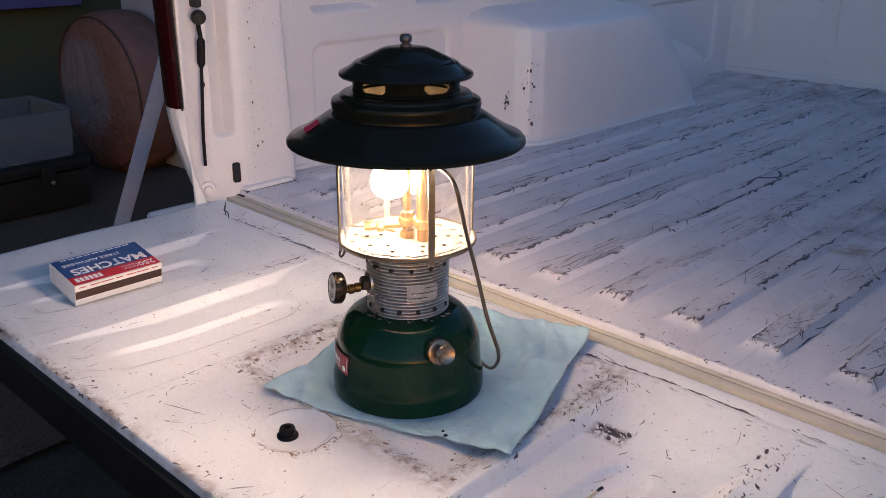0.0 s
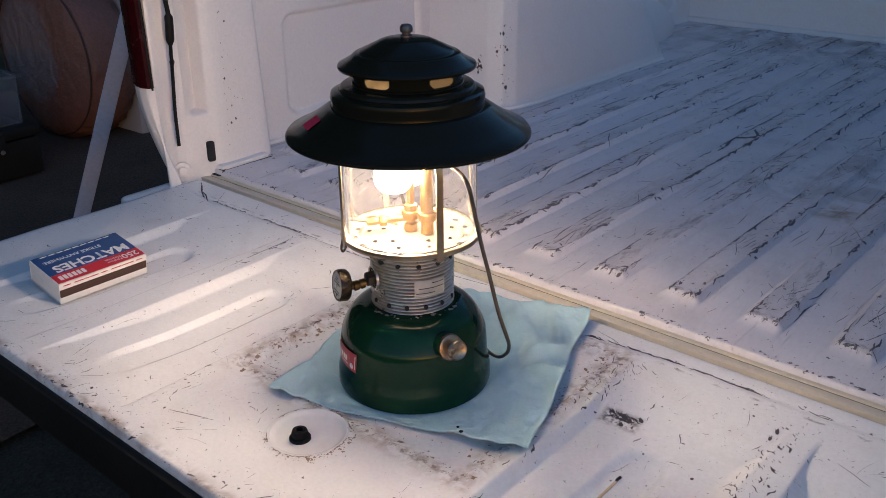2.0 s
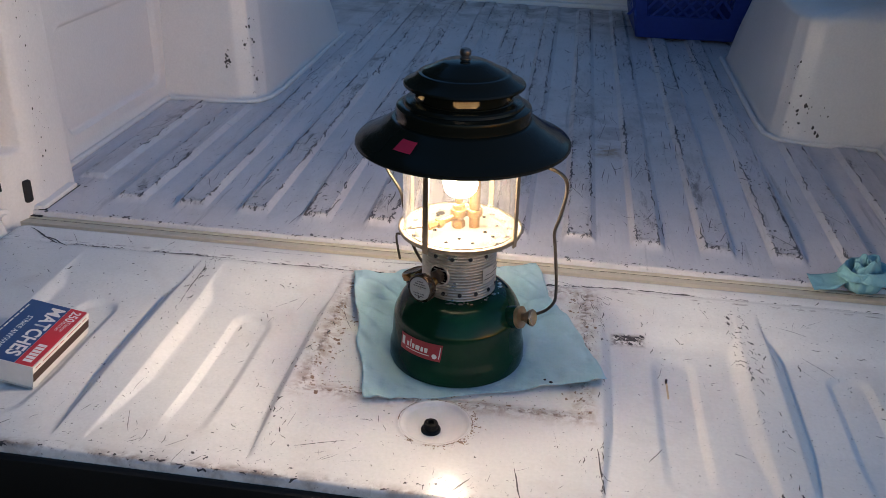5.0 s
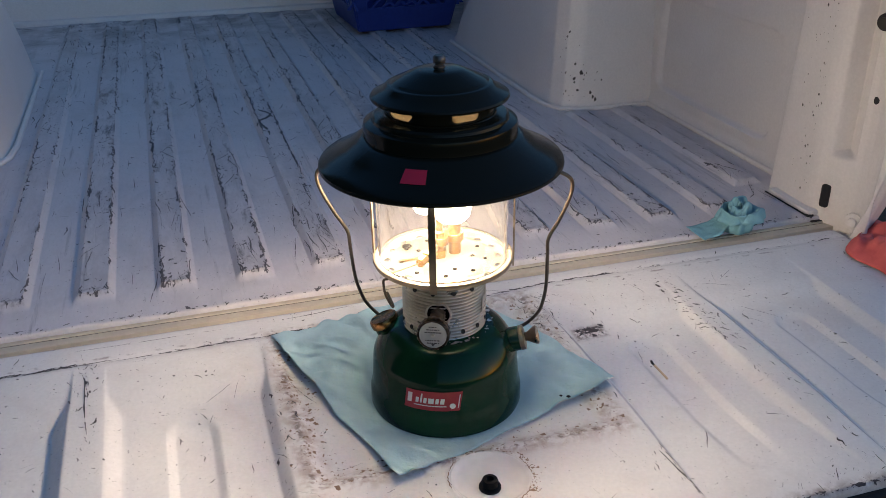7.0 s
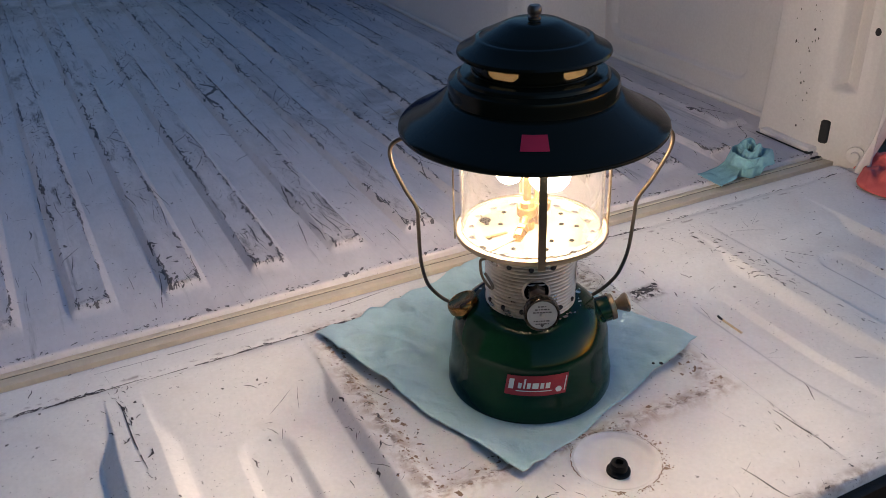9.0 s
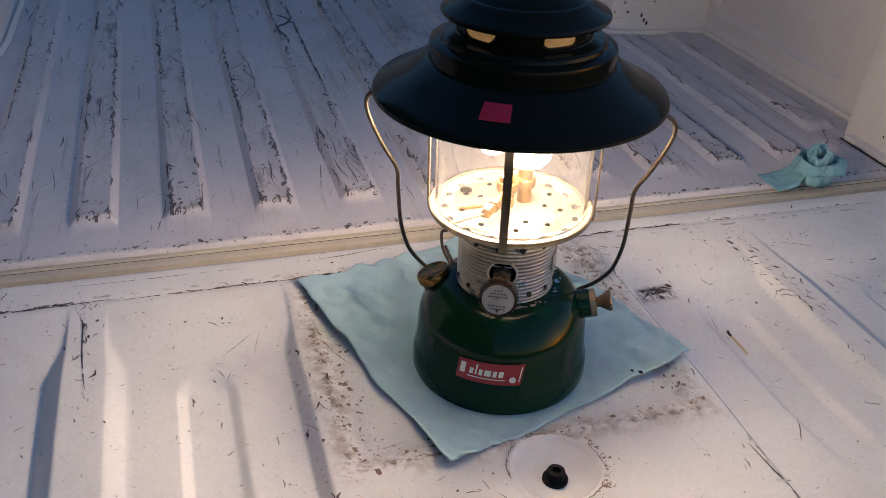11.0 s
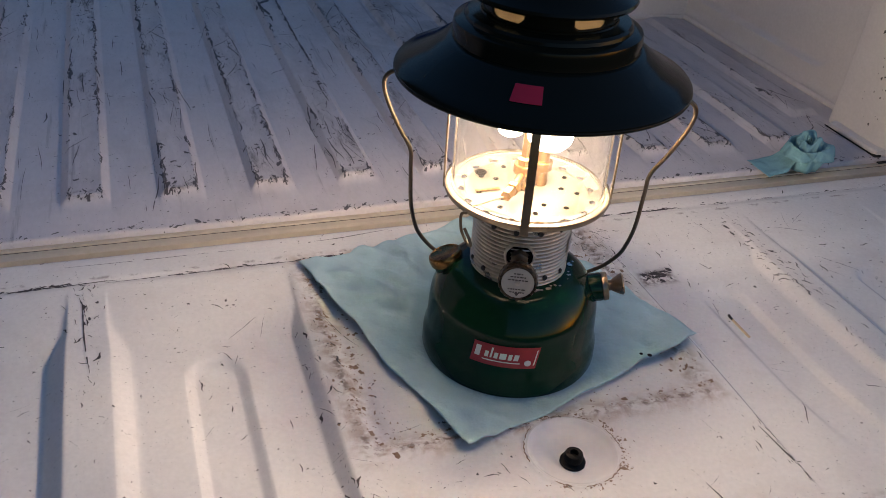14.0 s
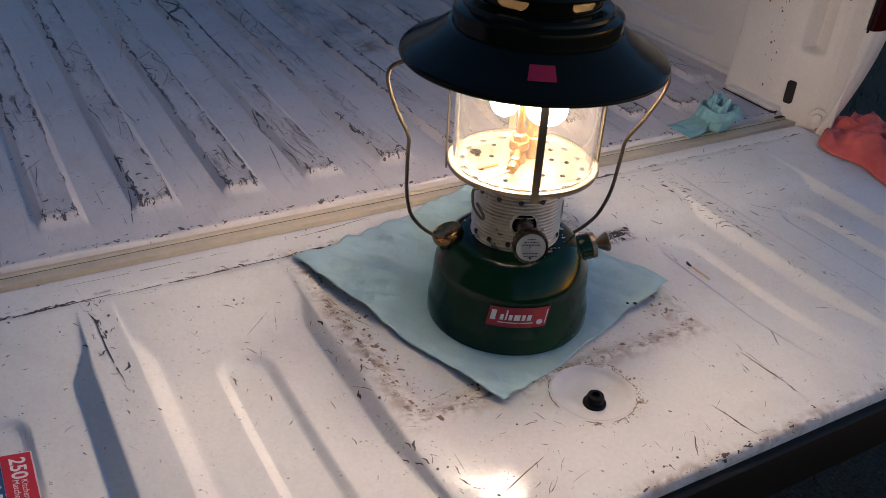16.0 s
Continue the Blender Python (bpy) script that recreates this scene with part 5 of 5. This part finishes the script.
for k in range(4):
    turn = Matrix.Rotation(math.pi / 2 * k, 4, "Z")
    bm = bmesh.new()
    w = CW
    box(w, CT, 0.062, turn @ pose(0, -w / 2, 0.031), 0.002, bm=bm, segments=1)
    box(w, CT, 0.045, turn @ pose(0, -w / 2, CH - 0.0225), 0.002, bm=bm, segments=1)
    for s in (-1, 1):
        box(0.03, CT, 0.16, turn @ pose(s * (w / 2 - 0.015), -w / 2, 0.135), 0.002, bm=bm, segments=1)
    box(w + 0.012, 0.014, 0.012, turn @ pose(0, -w / 2, CH - 0.004), 0.002, bm=bm, segments=1)
    wall = part("crate_wall", flared(bm), CRATE, crate, smooth=20)
    for s in (-1, 1):
        for j in range(7):
            bm = box(0.007, CT * 0.7, 0.20, turn @ pose(-0.084 + 0.028 * j, -w / 2, 0.135) @ pose(0, 0, 0, 0, s * 38, 0))
            bmesh.ops.bisect_plane(bm, geom=bm.verts[:] + bm.edges[:] + bm.faces[:], plane_co=(0, 0, 0.206), plane_no=(0, 0, 1), clear_outer=True)
            bmesh.ops.bisect_plane(bm, geom=bm.verts[:] + bm.edges[:] + bm.faces[:], plane_co=(0, 0, 0.061), plane_no=(0, 0, -1), clear_outer=True)
            part("lattice_bar", flared(bm), CRATE, wall, smooth=0)
bm = box(CW, CW, 0.008, pose(0, 0, 0.004), 0.002)
part("crate_bottom", bm, CRATE, crate)

# ---------------------------------------------------------------- surroundings
v, f = sheet(np.concatenate([[-400, -60, -12], np.linspace(-6, 6, 70), [12, 60, 400]]), np.concatenate([[-400, -60, -12], np.linspace(-6, 8, 80), [14, 60, 400]]), lambda x, y: GROUND + 0.015 * np.sin(x * 3.1) * np.sin(y * 2.7) * (np.abs(x) < 8) * (np.abs(y) < 8))
tagged(raw("ground", v, f, SOIL, None, "", 60), "dark trampled grass and soil around the truck", "ground", kind="structure")
rnd = random.Random(11)
verts, faces = [], []
for k in range(9000):
    x, y = rnd.uniform(0.6, 3.6), rnd.uniform(-1.6, 3.0)
    if k % 4 == 0:
        x, y = rnd.uniform(-1.9, 0.9), rnd.uniform(-1.7, -0.1)
    h, a, lean = rnd.uniform(0.02, 0.07), rnd.uniform(0, 6.28), rnd.uniform(0.3, 1.2)
    dx, dy = math.cos(a), math.sin(a)
    i0 = len(verts)
    verts += [(x - dy * 0.002, y + dx * 0.002, GROUND - 0.01), (x + dy * 0.002, y - dx * 0.002, GROUND - 0.01), (x + dx * h * lean, y + dy * h * lean, GROUND + h)]
    faces.append((i0, i0 + 1, i0 + 2))
tagged(raw("grass", verts, faces, GRASS, None, "", 0), "short dry grass blades on the ground", "grass", kind="stuff")
v, f = sheet(np.linspace(-5.5, -1.3, 40), np.linspace(-0.6, 3.2, 36), lambda x, y: GROUND + 0.02 + 0.012 * np.sin(x * 4.1 + y) * np.sin(y * 5.3))
tagged(raw("bare_dirt", v, f, DIRT, None, "", 60), "bare brown dirt beside the truck", "ground", kind="structure")

cover = thing("covered_wheel", "large wheel in a faded brown vinyl cover against a pale panel", "wheel", (-3.45, 1.42, GROUND + 0.385), 4)
m = pose(0, 0, 0, 90, 0, 0)
bm = lathe([(0, 0.13), (0.16, 0.135), (0.28, 0.125), (0.34, 0.105), (0.362, 0.08), (0.372, 0.03), (0.375, -0.05), (0.365, -0.11), (0.33, -0.14), (0, -0.14)], 72, m=m)
for v in bm.verts:
    r = math.hypot(v.co.x, v.co.z)
    if r > 0.3:
        a = math.atan2(v.co.z, v.co.x)
        w = 0.011 * math.sin(a * 26 + 2 * math.sin(v.co.y * 30)) * max(0, -math.sin(a) + 0.3) 
        v.co.x *= 1 + w / r
        v.co.z *= 1 + w / r
part("vinyl_cover", bm, LEATHER, cover, "wrinkled faded brown vinyl", 60)
part("piping", tube([(0.350 * math.cos(a), -0.104, 0.350 * math.sin(a)) for a in np.linspace(0, 2 * math.pi, 73)], 0.0045, 8, cap=False), PIPING, cover, "dark red-brown piping")

tool = thing("tool_chest", "black plastic tool chest on the dirt", "chest", (-3.20, 0.60, GROUND + 0.02), 92)
chest = part("chest_body", box(0.86, 0.40, 0.155, pose(0, 0, 0.0775), 0.02), BLACK_PLASTIC, tool)
part("lid", box(0.88, 0.42, 0.05, pose(0, 0, 0.182), 0.02), BLACK_PLASTIC, tool)
for x in (-0.25, 0.25):
    latch = part("latch", box(0.06, 0.02, 0.09, pose(x, -0.212, 0.150), 0.006), BLACK_PLASTIC, tool)
    part("rivet", lathe([(0, 0.006), (0.008, 0.004), (0.01, 0)], 12, m=pose(x + 0.01, -0.223, 0.125, 90, 0, 0)), STEEL, latch)
tub = thing("storage_tub", "clear cloudy plastic storage tub on the tool chest", "tub", (-3.22, 0.70, GROUND + 0.228), 92)
bm = bmesh.new()
for z, s, t in ((0.0, 0.0, 0.0),):
    box(0.56, 0.36, 0.006, pose(0, 0, 0.003), bm=bm)
    for k, (w, d) in enumerate(((0.58, 0.37), (0.37, 0.58), (0.58, 0.37), (0.37, 0.58))):
        box(w, 0.004, 0.19, Matrix.Rotation(math.pi / 2 * k, 4, "Z") @ pose(0, -d / 2, 0.097, 5, 0, 0), bm=bm)
body = part("tub_body", bm, TUB, tub, "cloudy clear plastic", 20)
bm = bmesh.new()
for k, (w, d) in enumerate(((0.62, 0.40), (0.40, 0.62), (0.62, 0.40), (0.40, 0.62))):
    box(w, 0.018, 0.012, Matrix.Rotation(math.pi / 2 * k, 4, "Z") @ pose(0, -d / 2 + 0.009, 0.192), 0.003, bm=bm)
part("tub_rim", bm, TUB, tub, "", 20)
crumple("white_cloth", -3.24, 0.50, 0.09, 0.07, 0.20, 10, 5.5, CARD, "crumpled white cloth in the storage tub", 4, lambda x, y: GROUND + 0.236)

PLANK_TURN = -48.0
plank = part("plank", box(0.034, 0.020, 1.32, None, 0.003), PLANK, None)
plank.matrix_world = Matrix.Translation((-1.32, 0.371, -0.173)) @ Vector((0.451, 0.096, 0.887)).to_track_quat("Z", "Y").to_matrix().to_4x4() @ pose(0, 0, 0, 0, 0, PLANK_TURN)
tagged(plank, "narrow pale blue-grey painted board leaning on the truck", "plank")

panel = part("panel", box(0.50, 0.9, 2.3, pose(-3.39, 2.02, GROUND + 1.17), 0.02), SIDING)
tagged(panel, "pale grey painted upright panel behind the wheel", "panel", kind="structure")
# Size made up: unseen height and length cut skylight from the left side.
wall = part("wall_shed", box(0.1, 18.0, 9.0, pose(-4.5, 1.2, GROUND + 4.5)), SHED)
tagged(wall, "dark green shed wall, made far taller and longer to block the sky", "wall", kind="structure")
board = part("shelf_board", box(0.12, 1.5, 0.16, pose(-4.38, 0.95, 0.030), 0.01), BLUEBOARD)
tagged(board, "blue shelf board on the shed wall", "shelf")

# ---------------------------------------------------------------- wear on the paint
def scatter(n, x0, x1, y0, y1, lo, hi, thin, heading, spread, seed, keep=None):
    rnd = random.Random(seed)
    out = []
    while len(out) < n:
        x, y = rnd.uniform(x0, x1), rnd.uniform(y0, y1)
        if keep and rnd.random() > keep(x, y):
            continue
        length = lo * (hi / lo) ** (rnd.random() ** 1.9)
        out.append((x, y, length, min(length * rnd.uniform(*thin), 0.0034), rnd.gauss(heading, spread)))
    return out


def clump(x, y):
    return max(0.08, min(1, 1.8 * noise.noise(Vector((x * 9, y * 9, 2.2))) + 0.35))


def gate_wear(x, y):
    return max(0.05, min(1, 1.8 * noise.noise(Vector((x * 7, y * 7, 2.2))) + 0.35))


spots = scatter(1100, -0.64, 0.64, -0.25, 0.20, 0.0006, 0.0042, (0.2, 0.7), 70, 80, 21, gate_wear)
spots += scatter(230, -0.64, 0.64, -0.25, 0.20, 0.004, 0.014, (0.05, 0.16), 70, 60, 20, gate_wear)
spots += scatter(230, -0.64, 0.64, -0.2568, -0.2520, 0.0015, 0.010, (0.15, 0.5), 2, 15, 36, clump)
spots += scatter(150, -0.64, 0.64, -0.2545, -0.236, 0.0008, 0.006, (0.25, 0.8), 10, 50, 22)
spots += scatter(110, -0.64, 0.64, -0.254, -0.215, 0.004, 0.022, (0.03, 0.09), 65, 40, 33, clump)
spots += scatter(460, -0.62, 0.62, 0.1550, 0.1595, 0.0010, 0.011, (0.10, 0.32), 0, 9, 23, lambda x, y: (0.08 + 0.92 * (noise.noise(Vector((x * 9, 0, 9))) > 0.05)) * (1.0 if x < 0.12 else 0.12))
for xc in (-0.157, 0.166, -0.345, 0.345):
    spots += scatter(110, xc - 0.014, xc + 0.014, -0.22, 0.15, 0.0010, 0.012, (0.06, 0.25), 95, 25, 24 + int(xc * 100), clump)
spots += scatter(110, -0.64, 0.64, -0.25, 0.20, 0.010, 0.050, (0.010, 0.024), 75, 55, 30)
spots += scatter(50, -0.27, -0.09, 0.1560, 0.1586, 0.004, 0.018, (0.06, 0.14), 1, 4, 34)
spots += scatter(42, 0.20, 0.62, 0.1562, 0.1582, 0.008, 0.030, (0.04, 0.10), 2, 2, 35, clump)
spots += scatter(44, 0.105, 0.205, 0.1560, 0.1584, 0.004, 0.022, (0.08, 0.20), 0, 3, 38)
spots = [(x, y + (0.10 * min(x, 0.20) if x > 0 and 0.15 < y < 0.165 else 0), a, b, c) for x, y, a, b, c in spots]
spots += scatter(70, 0.190, 0.222, 0.0620, 0.0715, 0.0015, 0.011, (0.12, 0.4), -22, 16, 31)
spots += scatter(110, 0.145, 0.185, 0.085, 0.150, 0.0015, 0.016, (0.05, 0.12), 112, 18, 32)
spots += [(0.203, 0.0675, 0.016, 0.0045, -10), (0.214, 0.0655, 0.013, 0.0042, -18), (0.194, 0.0680, 0.008, 0.0030, -8), (0.208, 0.0565, 0.007, 0.005, 20)]
spots += scatter(60, 0.326, 0.350, 0.02, 0.15, 0.003, 0.012, (0.10, 0.30), 120, 16, 39)
spots += scatter(22, 0.168, 0.173, -0.222, -0.150, 0.003, 0.018, (0.08, 0.18), 96, 6, 37)
spots += [(0.1695, -0.190, 0.060, 0.0018, 96), (0.094, -0.225, 0.044, 0.0016, 102), (0.225, -0.15, 0.03, 0.0012, 60), (-0.10, -0.20, 0.05, 0.0012, 20), (-0.60, 0.172, 0.075, 0.0032, -32), (-0.575, 0.160, 0.05, 0.003, -25), (-0.28, 0.186, 0.16, 0.0008, 0), (-0.27, 0.1572, 0.11, 0.0015, 1), (-0.36, 0.1575, 0.09, 0.0013, 1), (-0.15, 0.1570, 0.09, 0.0015, 0), (-0.343, 0.085, 0.115, 0.0013, 93), (-0.3445, 0.12, 0.03, 0.0014, 100), (-0.085, 0.190, 0.08, 0.0012, 6)]
slivers("worn_mark", spots, gate_height, CHIP, tailgate, "dark paint chips and scratches", seed=2)

spots = scatter(1700, -0.66, 0.66, 0.245, 1.0, 0.0007, 0.0055, (0.2, 0.7), 80, 70, 41, clump) + scatter(900, -0.50, 0.50, 0.30, 1.9, 0.010, 0.07, (0.012, 0.035), 90, 5, 44, clump)
spots += scatter(1000, -0.48, 0.48, 1.0, 2.0, 0.004, 0.04, (0.04, 0.16), 88, 18, 42, clump)
spots += scatter(260, -0.62, 0.62, 0.26, 1.3, 0.006, 0.030, (0.03, 0.09), 80, 50, 46)
for k, xc in enumerate(RIBS):
    far = 0.79 if k in (0, 1, 12, 13) else 1.95
    n = 40 if far < 1 else 150
    worn = 1.0 if 3 <= k <= 11 else 0.5
    for side in (-1, 1):
        # ragged wear along both upper edges of a rib
        def edge_wear(x, y, k=k, side=side):
            return max(0.03, min(1, 2.6 * noise.noise(Vector((y * 5.0, k * 7.3 + side, 4.4))) + 0.30))
        spots += scatter(int(1.35 * n * worn), xc + side * 0.0160 - 0.0012, xc + side * 0.0160 + 0.0014, 0.305, far, 0.002, 0.045, (0.04, 0.16), 90, 4, 50 + 3 * k + side, edge_wear)
        spots += scatter(int(0.7 * n * worn), xc + side * 0.0148 - 0.0035, xc + side * 0.0148 + 0.0035, 0.305, far, 0.0012, 0.014, (0.2, 0.7), 90, 30, 250 + 3 * k + side, edge_wear)
    spots += scatter(int(n * 1.0 * worn), xc - 0.0155, xc + 0.0155, 0.315, far, 0.0009, 0.008, (0.14, 0.7), 86, 40, 90 + k, clump)
    spots += scatter(int(n * 0.6 * worn), xc - 0.015, xc + 0.015, 0.315, far, 0.010, 0.06, (0.012, 0.04), 88, 22, 190 + k, clump)
    if 0 < k < 13:
        spots += scatter(int(12 * worn), xc - 0.0165, xc + 0.0165, 0.3020, 0.3100, 0.0014, 0.010, (0.25, 0.7), 60, 50, 120 + k)
        for side in (-1, 1):
            # bare corners at the end of the rib
            spots += [(xc + side * 0.0150, 0.3075, 0.013 * worn + 0.002, 0.0040, 100 * side), (xc + side * 0.0155, 0.3160, 0.020 * worn, 0.0026, 90 + 4 * side)]
        spots += scatter(int(14 * worn), xc - 0.018, xc + 0.018, 0.300, 0.340, 0.0014, 0.016, (0.12, 0.5), 80, 35, 160 + k)
spots += scatter(520, -0.65, 0.65, 0.2375, 0.2450, 0.0009, 0.009, (0.2, 0.7), 0, 25, 140)
spots += scatter(46, -0.45, 0.45, 0.33, 1.9, 0.04, 0.12, (0.005, 0.012), 88, 14, 143)
spots += scatter(110, -0.52, 0.52, 1.50, 1.90, 0.01, 0.035, (0.05, 0.12), 0, 8, 145)
spots += [(-0.053, 0.931, 0.07, 0.010, 60), (-0.045, 0.965, 0.06, 0.008, 110), (-0.060, 0.88, 0.10, 0.006, 95), (-0.034, 0.567, 0.018, 0.008, 40)]
slivers("worn_mark", spots, bed_height, SCRAPE, bed, "dark paint chips and scratches", seed=5)


def film(name, spots, f, material, parent, label, seed):
    """Thin patches of dried brown dirt."""
    return slivers(name, spots, f, material, parent, label, 0.0002, seed)


spots = [(DISH[0] + 0.0374 * math.cos(a), DISH[1] + 0.0374 * math.sin(a), 0.007, 0.0010, math.degrees(a) + 90) for a in np.linspace(0, 6.2, 60) if noise.noise(Vector((math.cos(a) * 2, math.sin(a) * 2, 4))) > -0.05]
rnd = random.Random(77)
for _ in range(130):
    a, r = rnd.gauss(-0.2, 1.1), 0.0375 + abs(rnd.gauss(0, 0.0035))
    q = 0.001 * 4 ** rnd.random() ** 2
    spots.append((DISH[0] + r * math.cos(a), DISH[1] + r * math.sin(a), q, q * rnd.uniform(0.4, 0.9), rnd.uniform(0, 180)))
spots.append((DISH[0] + 0.031, DISH[1] - 0.028, 0.007, 0.005, 40))
for _ in range(420):
    side = rnd.choice((-1, -1, 1, 0))
    x, y, a = (0.004 + side * rnd.gauss(0.140, 0.010), rnd.uniform(-0.11, 0.14), rnd.gauss(70, 40)) if side else (rnd.uniform(-0.14, 0.15), rnd.gauss(-0.100, 0.008), rnd.gauss(15, 40))
    q = 0.0014 * 5 ** rnd.random() ** 2
    spots.append((x, y, q, q * rnd.uniform(0.3, 0.8), a))
film("dirt_film", spots, gate_height, RUST, tailgate, "dried brown dirt along the pressed pan", 9)

# chips on the upright paint of the posts and housings
def house_spot(sx, k, w):
    p = Vector(house_place(k, w, sx))
    u = (Vector(house_place(k + 0.02, w, sx)) - p).normalized()
    v = (Vector(house_place(k, w + 0.01, sx)) - p).normalized()
    n = u.cross(v)
    if n.dot(Vector((-sx, -1, 0))) < 0:
        n = -n
    return p + n * 0.0007, u, v


def wall_chips(name, n, place, parent, seed, size=0.0005):
    rnd = random.Random(seed)
    verts, faces = [], []
    for _ in range(n):
        o, ux, uy = place(rnd)
        s = size * (5.0 ** (rnd.random() ** 2))
        ring = [o + (ux * math.cos(a) * rnd.uniform(0.4, 1.1) + uy * math.sin(a) * rnd.uniform(0.5, 1.6)) * s for a in np.linspace(0, 5.4, 6)]
        i0 = len(verts)
        verts += [tuple(p) for p in ring]
        faces.append(tuple(range(i0, i0 + 6)))
    tagged(raw(name, verts, faces, CHIP, parent, "small dark paint chips", 0), kind="stuff")


for sx in (-1, 1):
    wall_chips("worn_mark", 85, lambda r, sx=sx: (lambda y, z: (Vector((sx * (0.6459 + 0.034 * (y - 0.262)), y, z)), Vector((sx * 0.034, 1, 0)), Vector((0, 0, 1))))(0.264 + min(abs(r.gauss(0, 0.022)), 0.06), r.uniform(0.03, 0.45)), truck, 70 + sx)
    wall_chips("worn_mark", 30 if sx < 0 else 26, lambda r, sx=sx: house_spot(sx, r.gauss(1.68, 0.07), r.gauss(0.38, 0.035)) if sx < 0 else house_spot(sx, r.uniform(1.2, 3.2), r.uniform(0.08, 0.42)), truck, 75 + sx, 0.0009)
    wall_chips("worn_mark", 40 if sx < 0 else 12, lambda r, sx=sx: house_spot(sx, r.gauss(3.1, 0.25), r.uniform(0.03, 0.75)), truck, 85 + sx, 0.0008)
